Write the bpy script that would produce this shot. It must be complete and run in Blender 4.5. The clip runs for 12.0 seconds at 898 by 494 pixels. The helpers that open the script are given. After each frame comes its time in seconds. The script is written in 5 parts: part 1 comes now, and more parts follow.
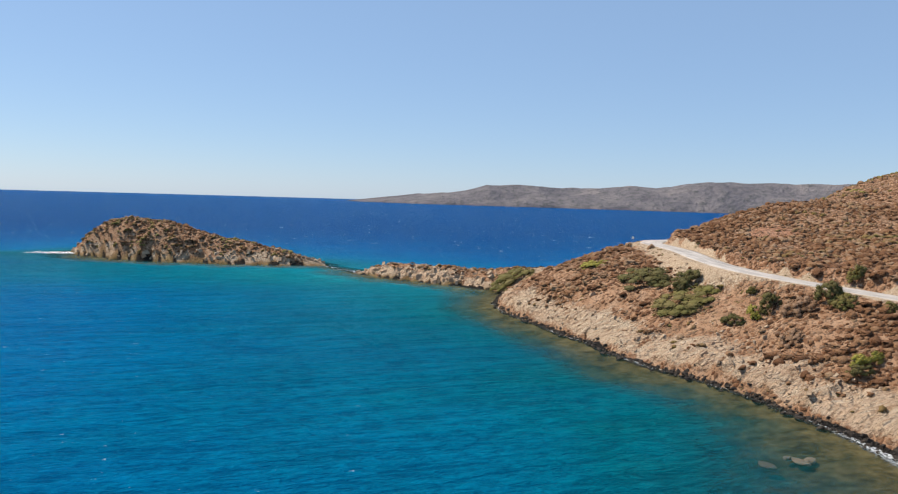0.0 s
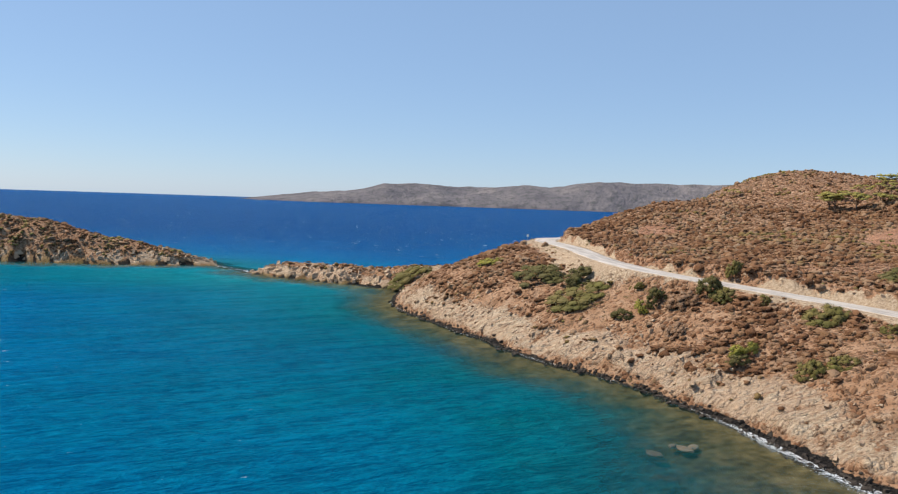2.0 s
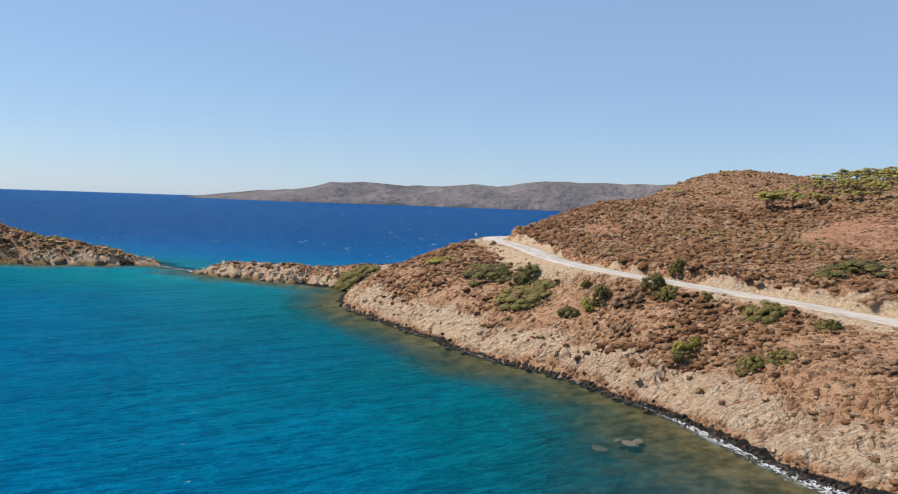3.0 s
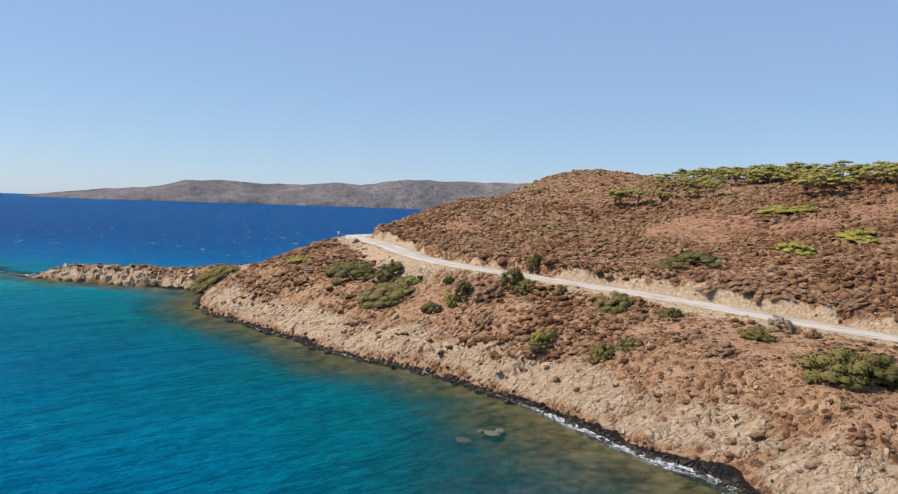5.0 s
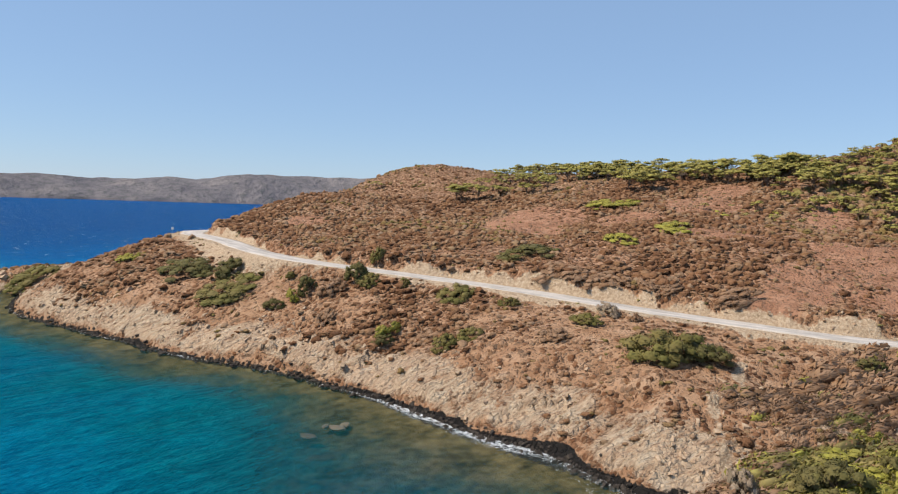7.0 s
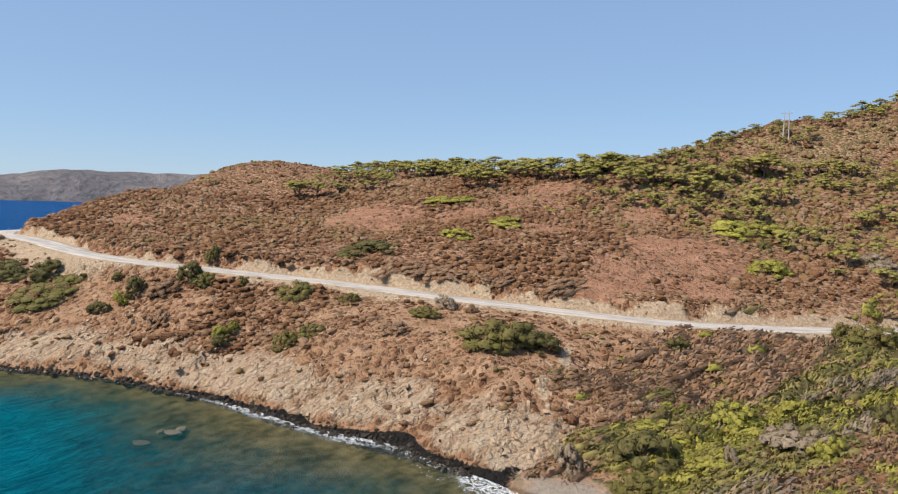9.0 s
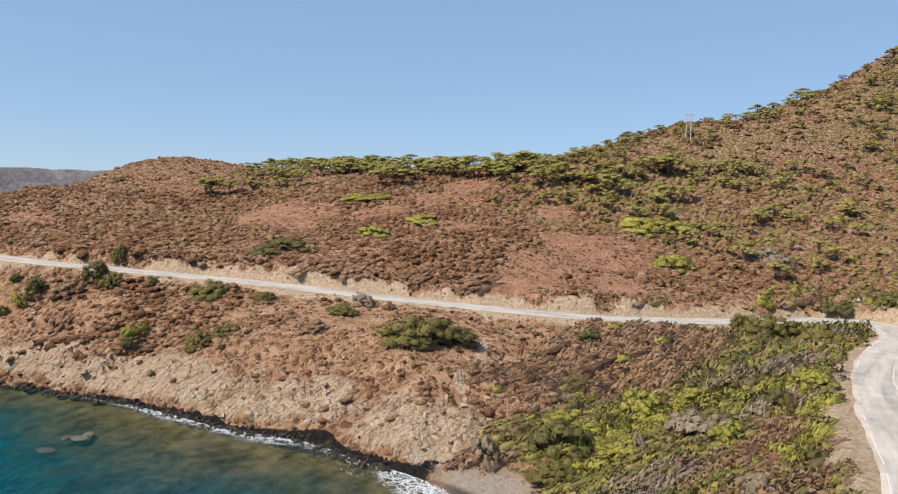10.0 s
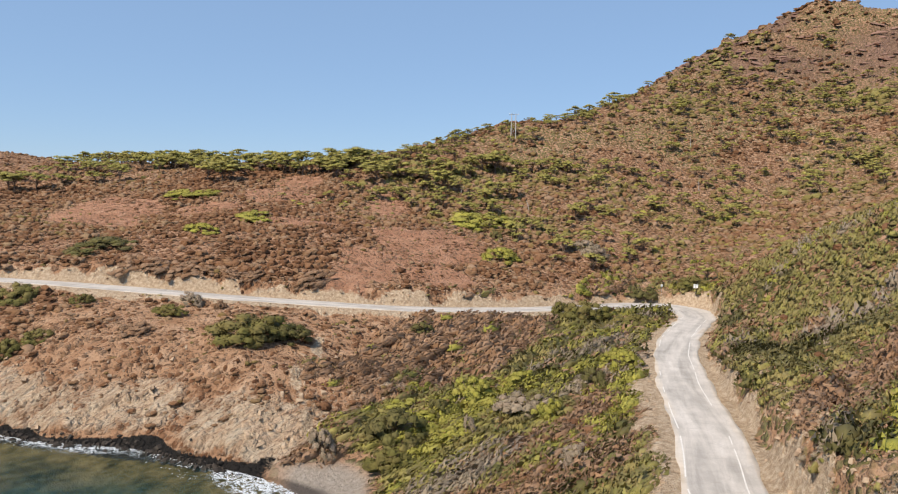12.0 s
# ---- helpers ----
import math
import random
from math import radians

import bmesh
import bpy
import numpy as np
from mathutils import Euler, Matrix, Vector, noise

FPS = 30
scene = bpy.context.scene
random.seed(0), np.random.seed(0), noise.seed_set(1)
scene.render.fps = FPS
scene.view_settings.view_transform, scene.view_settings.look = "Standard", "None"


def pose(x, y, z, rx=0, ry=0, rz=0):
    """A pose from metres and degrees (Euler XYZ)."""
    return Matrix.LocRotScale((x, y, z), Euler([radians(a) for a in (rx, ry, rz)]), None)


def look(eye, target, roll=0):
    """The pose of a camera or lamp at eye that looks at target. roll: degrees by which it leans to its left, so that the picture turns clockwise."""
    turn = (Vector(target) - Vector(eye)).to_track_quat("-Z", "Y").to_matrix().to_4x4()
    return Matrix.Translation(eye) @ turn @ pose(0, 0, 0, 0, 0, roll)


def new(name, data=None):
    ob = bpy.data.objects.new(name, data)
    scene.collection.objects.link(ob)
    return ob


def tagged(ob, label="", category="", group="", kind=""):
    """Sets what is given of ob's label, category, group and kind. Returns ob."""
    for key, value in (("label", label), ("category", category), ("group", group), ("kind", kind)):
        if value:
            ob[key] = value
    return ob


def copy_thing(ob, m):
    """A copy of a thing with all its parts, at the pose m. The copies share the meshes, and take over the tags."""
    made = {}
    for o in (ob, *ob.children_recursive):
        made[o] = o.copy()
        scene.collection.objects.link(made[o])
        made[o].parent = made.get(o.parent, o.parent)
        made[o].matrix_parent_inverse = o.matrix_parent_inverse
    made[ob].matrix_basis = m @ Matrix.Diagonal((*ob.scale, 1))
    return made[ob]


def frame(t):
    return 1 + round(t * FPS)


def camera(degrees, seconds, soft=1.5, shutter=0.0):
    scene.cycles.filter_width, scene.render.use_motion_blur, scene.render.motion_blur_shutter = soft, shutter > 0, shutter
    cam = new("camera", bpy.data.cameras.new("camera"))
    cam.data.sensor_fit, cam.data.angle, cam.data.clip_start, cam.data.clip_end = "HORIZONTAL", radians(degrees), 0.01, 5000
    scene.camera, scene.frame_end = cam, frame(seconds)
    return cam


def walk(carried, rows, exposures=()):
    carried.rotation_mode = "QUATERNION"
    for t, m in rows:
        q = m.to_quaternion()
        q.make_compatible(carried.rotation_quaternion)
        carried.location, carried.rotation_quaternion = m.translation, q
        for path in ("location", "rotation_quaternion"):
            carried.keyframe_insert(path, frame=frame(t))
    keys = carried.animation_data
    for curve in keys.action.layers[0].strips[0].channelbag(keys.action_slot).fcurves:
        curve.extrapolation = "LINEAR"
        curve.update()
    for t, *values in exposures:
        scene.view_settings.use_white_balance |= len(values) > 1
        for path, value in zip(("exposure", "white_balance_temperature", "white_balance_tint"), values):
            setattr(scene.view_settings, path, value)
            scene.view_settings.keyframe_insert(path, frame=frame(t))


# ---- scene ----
cam = camera(61.40, 12.0, soft=1.15)
ROWS = [
    (0, 1.31, 0.98, 40.00, 0.14, -3.87, -1.71),
    (0.5, 1.36, 1.26, 39.99, -1.75, -3.82, -1.78),
    (1, 1.46, 1.47, 39.97, -3.73, -3.80, -1.86),
    (1.5, 1.51, 1.66, 39.93, -5.64, -3.78, -1.93),
    (2, 1.59, 1.79, 39.89, -7.58, -3.74, -1.98),
    (2.5, 1.66, 1.89, 39.87, -9.49, -3.71, -2.04),
    (3, 1.72, 1.97, 39.85, -11.47, -3.69, -2.09),
    (5, 1.76, 1.63, 39.61, -21.82, -3.44, -1.98),
    (5.5, 1.73, 1.59, 39.56, -24.65, -3.42, -1.98),
    (6, 1.81, 1.46, 39.49, -27.69, -3.42, -1.99),
    (6.5, 1.72, 1.33, 39.40, -30.51, -3.43, -1.97),
    (7, 1.73, 0.99, 39.30, -33.58, -3.40, -1.95),
    (9, 0.29, -1.05, 39.25, -45.66, -3.25, -1.79),
    (9.5, -0.33, -1.31, 39.24, -48.81, -3.24, -1.80),
    (10, -0.92, -1.65, 39.22, -52.07, -3.23, -1.79),
    (10.5, -1.43, -1.94, 39.22, -55.22, -3.23, -1.76),
    (11, -1.83, -2.36, 39.22, -58.49, -3.22, -1.72),
    (11.5, -2.28, -2.84, 39.21, -61.73, -3.18, -1.66),
    (12, -2.94, -3.13, 39.15, -64.58, -3.16, -1.59),
]
walk(cam, [(t, pose(x, y, z, 90 + pitch, roll, yaw)) for t, x, y, z, yaw, pitch, roll in ROWS])

# ---- world, sun ----
SUN_AZ, SUN_EL = radians(-68.0), radians(50.0)   # azimuth from +y towards +x
world = bpy.data.worlds.new("world")
scene.world = world
world.use_nodes = True
wn = world.node_tree
sky = wn.nodes.new("ShaderNodeTexSky")
sky.sky_type, sky.sun_disc = "NISHITA", False
sky.sun_elevation, sky.sun_rotation = SUN_EL, SUN_AZ
sky.altitude, sky.air_density, sky.dust_density, sky.ozone_density = 300.0, 0.9, 0.2, 4.0
haze = wn.nodes.new("ShaderNodeMix")       # summer haze, the same all round
haze.data_type = "RGBA"
haze.inputs["Factor"].default_value = 0.5
haze.inputs[7].default_value = (3.5, 5.3, 8.15, 1.0)
wn.links.new(sky.outputs["Color"], haze.inputs[6])
wn.links.new(haze.outputs[2], wn.nodes["Background"].inputs["Color"])
wn.nodes["Background"].inputs["Strength"].default_value = 0.115
sun_data = bpy.data.lights.new("sun", "SUN")
sun_data.energy, sun_data.angle, sun_data.color = 5.4, radians(0.53), (1.0, 0.88, 0.745)
sun_lamp = new("sun", sun_data)
sun_dir = Vector((math.sin(SUN_AZ) * math.cos(SUN_EL), math.cos(SUN_AZ) * math.cos(SUN_EL), math.sin(SUN_EL)))
sun_lamp.matrix_world = look(sun_dir * 300, (0, 0, 0))
scene.view_settings.exposure = -0.06


# ---- material helpers ----
class Nodes:
    """A small wrapper to write node materials as expressions."""

    def __init__(self, name, rough=0.9, spec=0.3):
        self.mat = bpy.data.materials.new(name)
        self.mat.use_nodes = True
        self.tree = self.mat.node_tree
        self.bsdf = self.tree.nodes["Principled BSDF"]
        self.bsdf.inputs["Roughness"].default_value = rough
        self.bsdf.inputs["Specular IOR Level"].default_value = spec
        self.coord = self.tree.nodes.new("ShaderNodeTexCoord").outputs["Object"]

    def put(self, socket, value):
        if isinstance(value, bpy.types.NodeSocket):
            self.tree.links.new(value, socket)
        elif isinstance(value, (tuple, list)) and socket.type == "RGBA":
            socket.default_value = (*value[:3], 1.0)
        else:
            socket.default_value = value

    def attr(self, name):
        n = self.tree.nodes.new("ShaderNodeAttribute")
        n.attribute_name = name
        return n.outputs["Fac"]

    def scaled(self, scale, turn=0.0):
        n = self.tree.nodes.new("ShaderNodeMapping")
        n.vector_type = "TEXTURE"               # turned first, then stretched
        n.inputs["Scale"].default_value = tuple(1 / v for v in scale)
        n.inputs["Rotation"].default_value = (0, 0, radians(turn))
        self.tree.links.new(self.coord, n.inputs["Vector"])
        return n.outputs["Vector"]

    def noise(self, scale, detail=4.0, rough=0.55, vector=None, kind="Fac", warp=0.0):
        n = self.tree.nodes.new("ShaderNodeTexNoise")
        n.inputs["Scale"].default_value, n.inputs["Detail"].default_value = scale, detail
        n.inputs["Roughness"].default_value, n.inputs["Distortion"].default_value = rough, warp
        self.tree.links.new(vector or self.coord, n.inputs["Vector"])
        return n.outputs[kind]

    def voronoi(self, scale, feature="F1", vector=None, out="Distance"):
        n = self.tree.nodes.new("ShaderNodeTexVoronoi")
        n.feature = feature
        n.inputs["Scale"].default_value = scale
        self.tree.links.new(vector or self.coord, n.inputs["Vector"])
        return n.outputs[out]

    def ramp(self, fac, stops, smooth=False):
        n = self.tree.nodes.new("ShaderNodeValToRGB")
        n.color_ramp.interpolation = "EASE" if smooth else "LINEAR"
        el = n.color_ramp.elements
        while len(el) < len(stops):
            el.new(0.5)
        for e, (p, c) in zip(el, stops):
            e.position = p
            e.color = (c, c, c, 1) if isinstance(c, (int, float)) else (*c, 1)
        self.put(n.inputs["Fac"], fac)
        return n.outputs["Color"]

    def mix(self, fac, a, b, how="MIX"):
        n = self.tree.nodes.new("ShaderNodeMix")
        n.data_type, n.blend_type = "RGBA", how
        self.put(n.inputs["Factor"], fac)
        self.put(n.inputs[6], a)
        self.put(n.inputs[7], b)
        return n.outputs[2]

    def math(self, op, a, b=0.0, clamp=False):
        n = self.tree.nodes.new("ShaderNodeMath")
        n.operation, n.use_clamp = op, clamp
        self.put(n.inputs[0], a)
        self.put(n.inputs[1], b)
        return n.outputs[0]

    def span(self, v, lo, hi, a=0.0, b=1.0):
        n = self.tree.nodes.new("ShaderNodeMapRange")
        self.put(n.inputs["Value"], v)
        for k, val in (("From Min", lo), ("From Max", hi), ("To Min", a), ("To Max", b)):
            n.inputs[k].default_value = val
        return n.outputs["Result"]

    def normal_z(self):
        g = self.tree.nodes.new("ShaderNodeNewGeometry")
        s = self.tree.nodes.new("ShaderNodeSeparateXYZ")
        self.tree.links.new(g.outputs["Normal"], s.inputs[0])
        return s.outputs["Z"]

    def random(self):
        return self.tree.nodes.new("ShaderNodeObjectInfo").outputs["Random"]

    def island(self):
        return self.tree.nodes.new("ShaderNodeNewGeometry").outputs["Random Per Island"]

    def bump(self, height, strength=0.5, distance=0.1):
        n = self.tree.nodes.new("ShaderNodeBump")
        n.inputs["Strength"].default_value, n.inputs["Distance"].default_value = strength, distance
        self.put(n.inputs["Height"], height)
        self.tree.links.new(n.outputs["Normal"], self.bsdf.inputs["Normal"])

    def done(self, colour, rough=None):
        self.put(self.bsdf.inputs["Base Color"], colour)
        if rough is not None:
            self.put(self.bsdf.inputs["Roughness"], rough)
        return self.mat


def plain(name, colour, rough=0.7, vary=0.15, scale=8.0, metal=0.0):
    m = Nodes(name, rough)
    m.bsdf.inputs["Metallic"].default_value = metal
    k = m.noise(scale, 5)
    c = m.mix(m.span(k, 0.3, 0.7), tuple(v * (1 - vary) for v in colour), tuple(min(1, v * (1 + vary)) for v in colour))
    m.bump(k, 0.2, 0.02)
    return m.done(c)


# ---- materials ----
def ground_material():
    m = Nodes("hillside_ground", 0.95, 0.1)
    big, mid, fine = m.noise(0.035, 4), m.noise(0.22, 5), m.noise(1.6, 6, 0.65)
    grit = m.noise(7.0, 4, 0.7)
    soil = m.ramp(mid, [(0.25, (0.30, 0.162, 0.088)), (0.5, (0.42, 0.25, 0.145)), (0.75, (0.52, 0.345, 0.22))])
    red = m.ramp(mid, [(0.25, (0.30, 0.145, 0.083)), (0.55, (0.42, 0.225, 0.135)), (0.8, (0.50, 0.30, 0.195))])
    soil = m.mix(m.attr("red"), soil, red)
    # low cushions of scrub and litter, plant by plant
    wavy = m.noise(0.5, 3, 0.6, kind="Color")
    bent = m.tree.nodes.new("ShaderNodeVectorMath")
    bent.operation = "MULTIPLY_ADD"
    m.put(bent.inputs[0], wavy)
    bent.inputs[1].default_value = (1.6, 1.6, 1.6)
    m.put(bent.inputs[2], m.coord)
    cells = m.tree.nodes.new("ShaderNodeTexVoronoi")
    cells.inputs["Scale"].default_value = 0.85
    cells.inputs["Randomness"].default_value = 1.0
    m.put(cells.inputs["Vector"], bent.outputs[0])
    split = m.tree.nodes.new("ShaderNodeSeparateColor")
    m.put(split.inputs[0], cells.outputs["Color"])
    kind = m.math("ADD", m.math("MULTIPLY", split.outputs[0], 0.6), m.math("MULTIPLY", m.math("SUBTRACT", big, 0.42), 1.5), True)
    brown = m.ramp(kind, [(0.0, (0.11, 0.05, 0.026)), (0.25, (0.19, 0.09, 0.045)), (0.45, (0.27, 0.137, 0.073)), (0.62, (0.22, 0.13, 0.075)), (0.75, (0.28, 0.18, 0.115)), (0.88, (0.16, 0.115, 0.042)), (1.0, (0.12, 0.11, 0.035))])
    herb = m.ramp(kind, [(0.0, (0.095, 0.09, 0.028)), (0.3, (0.16, 0.145, 0.048)), (0.5, (0.22, 0.175, 0.09)), (0.7, (0.20, 0.19, 0.052)), (1.0, (0.23, 0.20, 0.12))])
    plant = m.mix(m.attr("green"), brown, herb)
    plant = m.mix(m.span(grit, 0.35, 0.7, 0.0, 0.5), plant, m.mix(0.4, plant, (0.05, 0.032, 0.018)))
    dist = cells.outputs["Distance"]
    shows = m.math("MULTIPLY", m.span(m.math("ADD", dist, m.math("MULTIPLY", m.math("SUBTRACT", fine, 0.5), 0.5)), 0.62, 0.42),
                   m.span(m.math("SUBTRACT", m.attr("cover"), m.math("MULTIPLY", split.outputs[1], 0.8)), -0.12, 0.08), True)
    open_ground = m.math("SUBTRACT", 1.0, m.math("MAXIMUM", m.attr("gravel"), m.math("MAXIMUM", m.attr("beach"), m.attr("bed"))), True)
    shows = m.math("MULTIPLY", shows, open_ground)
    c = m.mix(shows, soil, plant)
    # small tufts and stones on the open soil
    dots = m.tree.nodes.new("ShaderNodeTexVoronoi")
    dots.inputs["Scale"].default_value = 1.9
    m.put(dots.inputs["Vector"], bent.outputs[0])
    pick = m.tree.nodes.new("ShaderNodeSeparateColor")
    m.put(pick.inputs[0], dots.outputs["Color"])
    tuft = m.math("MULTIPLY", m.span(dots.outputs["Distance"], 0.48, 0.3), m.math("LESS_THAN", pick.outputs[0], 0.62))
    tuft = m.math("MULTIPLY", tuft, m.math("MULTIPLY", open_ground, m.math("SUBTRACT", 1.0, shows)))
    c = m.mix(m.math("MULTIPLY", tuft, 0.75), c, m.mix(pick.outputs[1], (0.11, 0.06, 0.035), (0.26, 0.19, 0.13)))
    # weathered rock on the sea slope, layered on a slant
    layer = m.noise(0.50, 7, 0.68, m.scaled((0.42, 1.5, 0.45), -14), warp=1.0)
    vein = m.noise(1.5, 5, 0.7, m.scaled((0.35, 1.5, 0.4), -14), warp=0.8)
    rock = m.ramp(layer, [(0.27, (0.17, 0.10, 0.06)), (0.36, (0.40, 0.26, 0.16)), (0.45, (0.57, 0.415, 0.275)), (0.56, (0.65, 0.51, 0.355)), (0.8, (0.70, 0.61, 0.47))])
    rock = m.mix(m.span(m.math("ADD", m.math("MULTIPLY", big, 0.5), m.math("MULTIPLY", mid, 0.5)), 0.42, 0.58, 0.0, 0.65), rock, m.mix(0.55, rock, (0.47, 0.29, 0.185)))
    rock = m.mix(m.span(vein, 0.42, 0.33, 0.0, 0.8), rock, (0.10, 0.066, 0.044))
    crack = m.voronoi(0.40, "DISTANCE_TO_EDGE", m.scaled((0.4, 1.5, 0.5), -14))
    rock = m.mix(m.span(crack, 0.05, 0.0, 0.0, 0.3), rock, (0.12, 0.08, 0.055))
    rockmask = m.span(m.math("ADD", m.attr("rock"), m.math("MULTIPLY", m.math("SUBTRACT", m.math("ADD", fine, m.math("MULTIPLY", mid, 1.4)), 1.2), 0.9)), 0.36, 0.62)
    c = m.mix(rockmask, c, rock)
    crag = m.ramp(layer, [(0.3, (0.12, 0.07, 0.05)), (0.6, (0.27, 0.165, 0.12)), (0.8, (0.36, 0.24, 0.18))])
    c = m.mix(m.math("MULTIPLY", m.attr("crag"), m.span(fine, 0.32, 0.5)), c, crag)
    gravel = m.ramp(m.math("ADD", m.math("MULTIPLY", fine, 0.6), m.math("MULTIPLY", grit, 0.4)), [(0.37, (0.27, 0.185, 0.115)), (0.5, (0.46, 0.345, 0.23)), (0.62, (0.61, 0.495, 0.36))])
    c = m.mix(m.span(m.math("ADD", m.attr("gravel"), m.math("MULTIPLY", m.math("SUBTRACT", m.math("ADD", fine, mid), 1.0), 0.9)), 0.3, 0.6), c, gravel)
    sand = m.ramp(fine, [(0.3, (0.27, 0.225, 0.18)), (0.7, (0.42, 0.36, 0.295))])
    sand = m.mix(m.attr("wash"), sand, (0.105, 0.088, 0.075))
    c = m.mix(m.attr("beach"), c, sand)
    bed = m.ramp(m.math("ADD", m.math("MULTIPLY", m.noise(0.13, 5, 0.6), 0.5), m.math("MULTIPLY", m.noise(0.55, 6, 0.7), 0.5)), [(0.38, (0.032, 0.030, 0.011)), (0.50, (0.125, 0.098, 0.035)), (0.64, (0.26, 0.20, 0.085))])
    c = m.mix(m.attr("bed"), c, bed)
    tide = m.span(m.math("ADD", m.attr("tide"), m.math("MULTIPLY", m.math("SUBTRACT", fine, 0.5), 1.1)), 0.42, 0.62)
    c = m.mix(tide, c, (0.022, 0.02, 0.018))
    hump = m.math("ADD", m.math("MULTIPLY", m.math("SUBTRACT", 1.0, dist), m.math("MULTIPLY", shows, 1.3)), m.math("MULTIPLY", tuft, 0.35))
    edge = m.math("ABSOLUTE", m.math("SUBTRACT", layer, 0.5))
    stone = m.math("MULTIPLY", m.math("SUBTRACT", m.math("MULTIPLY", vein, 0.7), m.math("MULTIPLY", edge, 2.2)), m.math("MULTIPLY", rockmask, 0.8))
    m.bump(m.math("ADD", m.math("ADD", hump, stone), m.math("ADD", m.math("MULTIPLY", fine, 0.7), m.math("MULTIPLY", grit, 0.3))), 1.0, 0.7)
    return m.done(c)


def sea_material():
    m = Nodes("sea_water", 0.3, 0.06)
    m.bsdf.inputs["IOR"].default_value = 1.05
    deep = m.attr("depth")
    patch = m.math("ADD", m.math("MULTIPLY", m.noise(0.014, 4, 0.55), 0.6), m.math("MULTIPLY", m.noise(0.06, 5, 0.65, warp=0.8), 0.4))
    d = m.math("ADD", deep, m.math("MULTIPLY", m.math("SUBTRACT", patch, 0.5), m.math("MINIMUM", m.math("MULTIPLY", deep, 0.9), 12.0)))
    c = m.ramp(m.math("DIVIDE", d, 32.0), [
        (0.0, (0.05, 0.10, 0.06)), (0.07, (0.006, 0.085, 0.078)), (0.17, (0.0, 0.112, 0.146)), (0.27, (0.0, 0.143, 0.250)),
        (0.40, (0.0, 0.162, 0.370)), (0.65, (0.0, 0.120, 0.335)), (0.85, (0.0, 0.080, 0.258)), (1.0, (0.0, 0.067, 0.228))])
    c = m.mix(m.math("MULTIPLY", m.attr("sandy"), m.span(patch, 0.3, 0.6, 0.4, 1.0)), c, (0.004, 0.225, 0.27))
    wind = m.noise(0.006, 3, 0.5, m.scaled((1.0, 2.6, 1.0), 18))
    c = m.mix(m.span(wind, 0.35, 0.7, 0.0, 0.3), c, (0.001, 0.068, 0.24))
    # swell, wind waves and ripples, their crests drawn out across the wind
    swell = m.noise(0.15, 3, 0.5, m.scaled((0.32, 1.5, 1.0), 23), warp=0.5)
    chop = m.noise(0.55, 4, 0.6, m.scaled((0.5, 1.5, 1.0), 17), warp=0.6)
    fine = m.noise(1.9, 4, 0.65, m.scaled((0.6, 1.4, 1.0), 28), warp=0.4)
    ripple_shade = m.math("ADD", m.math("MULTIPLY", swell, 0.24), m.math("ADD", m.math("MULTIPLY", chop, 0.44), m.math("MULTIPLY", fine, 0.32)))
    # wave light put into the colour: troughs darkened, crests brightened
    c = m.mix(m.span(ripple_shade, 0.42, 0.58), m.mix(1.0, c, (0.6, 0.66, 0.72), "MULTIPLY"), m.mix(1.0, c, (1.5, 1.34, 1.26), "MULTIPLY"))
    # breaking crests, most on the open water
    caps = m.noise(0.12, 4, 0.66, m.scaled((1.0, 1.5, 1.0), 20))
    cap = m.math("MULTIPLY", m.span(caps, 0.65, 0.665), m.span(deep, 17.0, 26.0, 0.0, 1.0), True)
    fleck = m.math("MULTIPLY", m.span(m.noise(0.35, 4, 0.7, m.scaled((0.6, 1.8, 1.0), 23)), 0.69, 0.71), m.span(deep, 8.0, 12.0), True)
    cap = m.math("MAXIMUM", cap, fleck)
    # lace of foam where the swell breaks on the shore
    lace = m.math("ABSOLUTE", m.math("SUBTRACT", m.noise(0.75, 5, 0.7, warp=0.9), 0.5))
    foam = m.span(m.math("SUBTRACT", m.math("MULTIPLY", m.attr("surf"), 0.125), lace), 0.0, 0.06)
    cap = m.math("MAXIMUM", cap, foam)
    c = m.mix(cap, c, (0.8, 0.83, 0.85))
    m.put(m.bsdf.inputs["Alpha"], m.math("MAXIMUM", m.span(d, 0.2, 4.8, 0.08, 1.0), foam))
    waves = m.math("ADD", m.math("MULTIPLY", swell, 0.7), m.math("ADD", m.math("MULTIPLY", chop, 0.55), m.math("MULTIPLY", fine, 0.26)))
    m.bump(m.math("MULTIPLY", waves, m.span(deep, 2.0, 12.0, 0.35, 1.0)), 1.0, 3.2)
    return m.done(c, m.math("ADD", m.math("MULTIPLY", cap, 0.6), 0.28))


def leaf_material(name, dark, lit, dry, dry_amount=0.3):
    """Foliage: two greens and a dry tint, from plant to plant and leaf to leaf."""
    m = Nodes(name, 0.75, 0.2)
    c = m.mix(m.math("ADD", m.math("MULTIPLY", m.island(), 0.5), m.span(m.noise(1.1, 4, 0.7), 0.3, 0.7, 0.08, 0.5)), dark, lit)
    patch = m.noise(0.5, 3)
    c = m.mix(m.math("MULTIPLY", m.span(m.math("ADD", patch, m.math("MULTIPLY", m.attr("tint"), 0.35)), 0.5, 0.75), dry_amount), c, dry)
    return m.done(c)


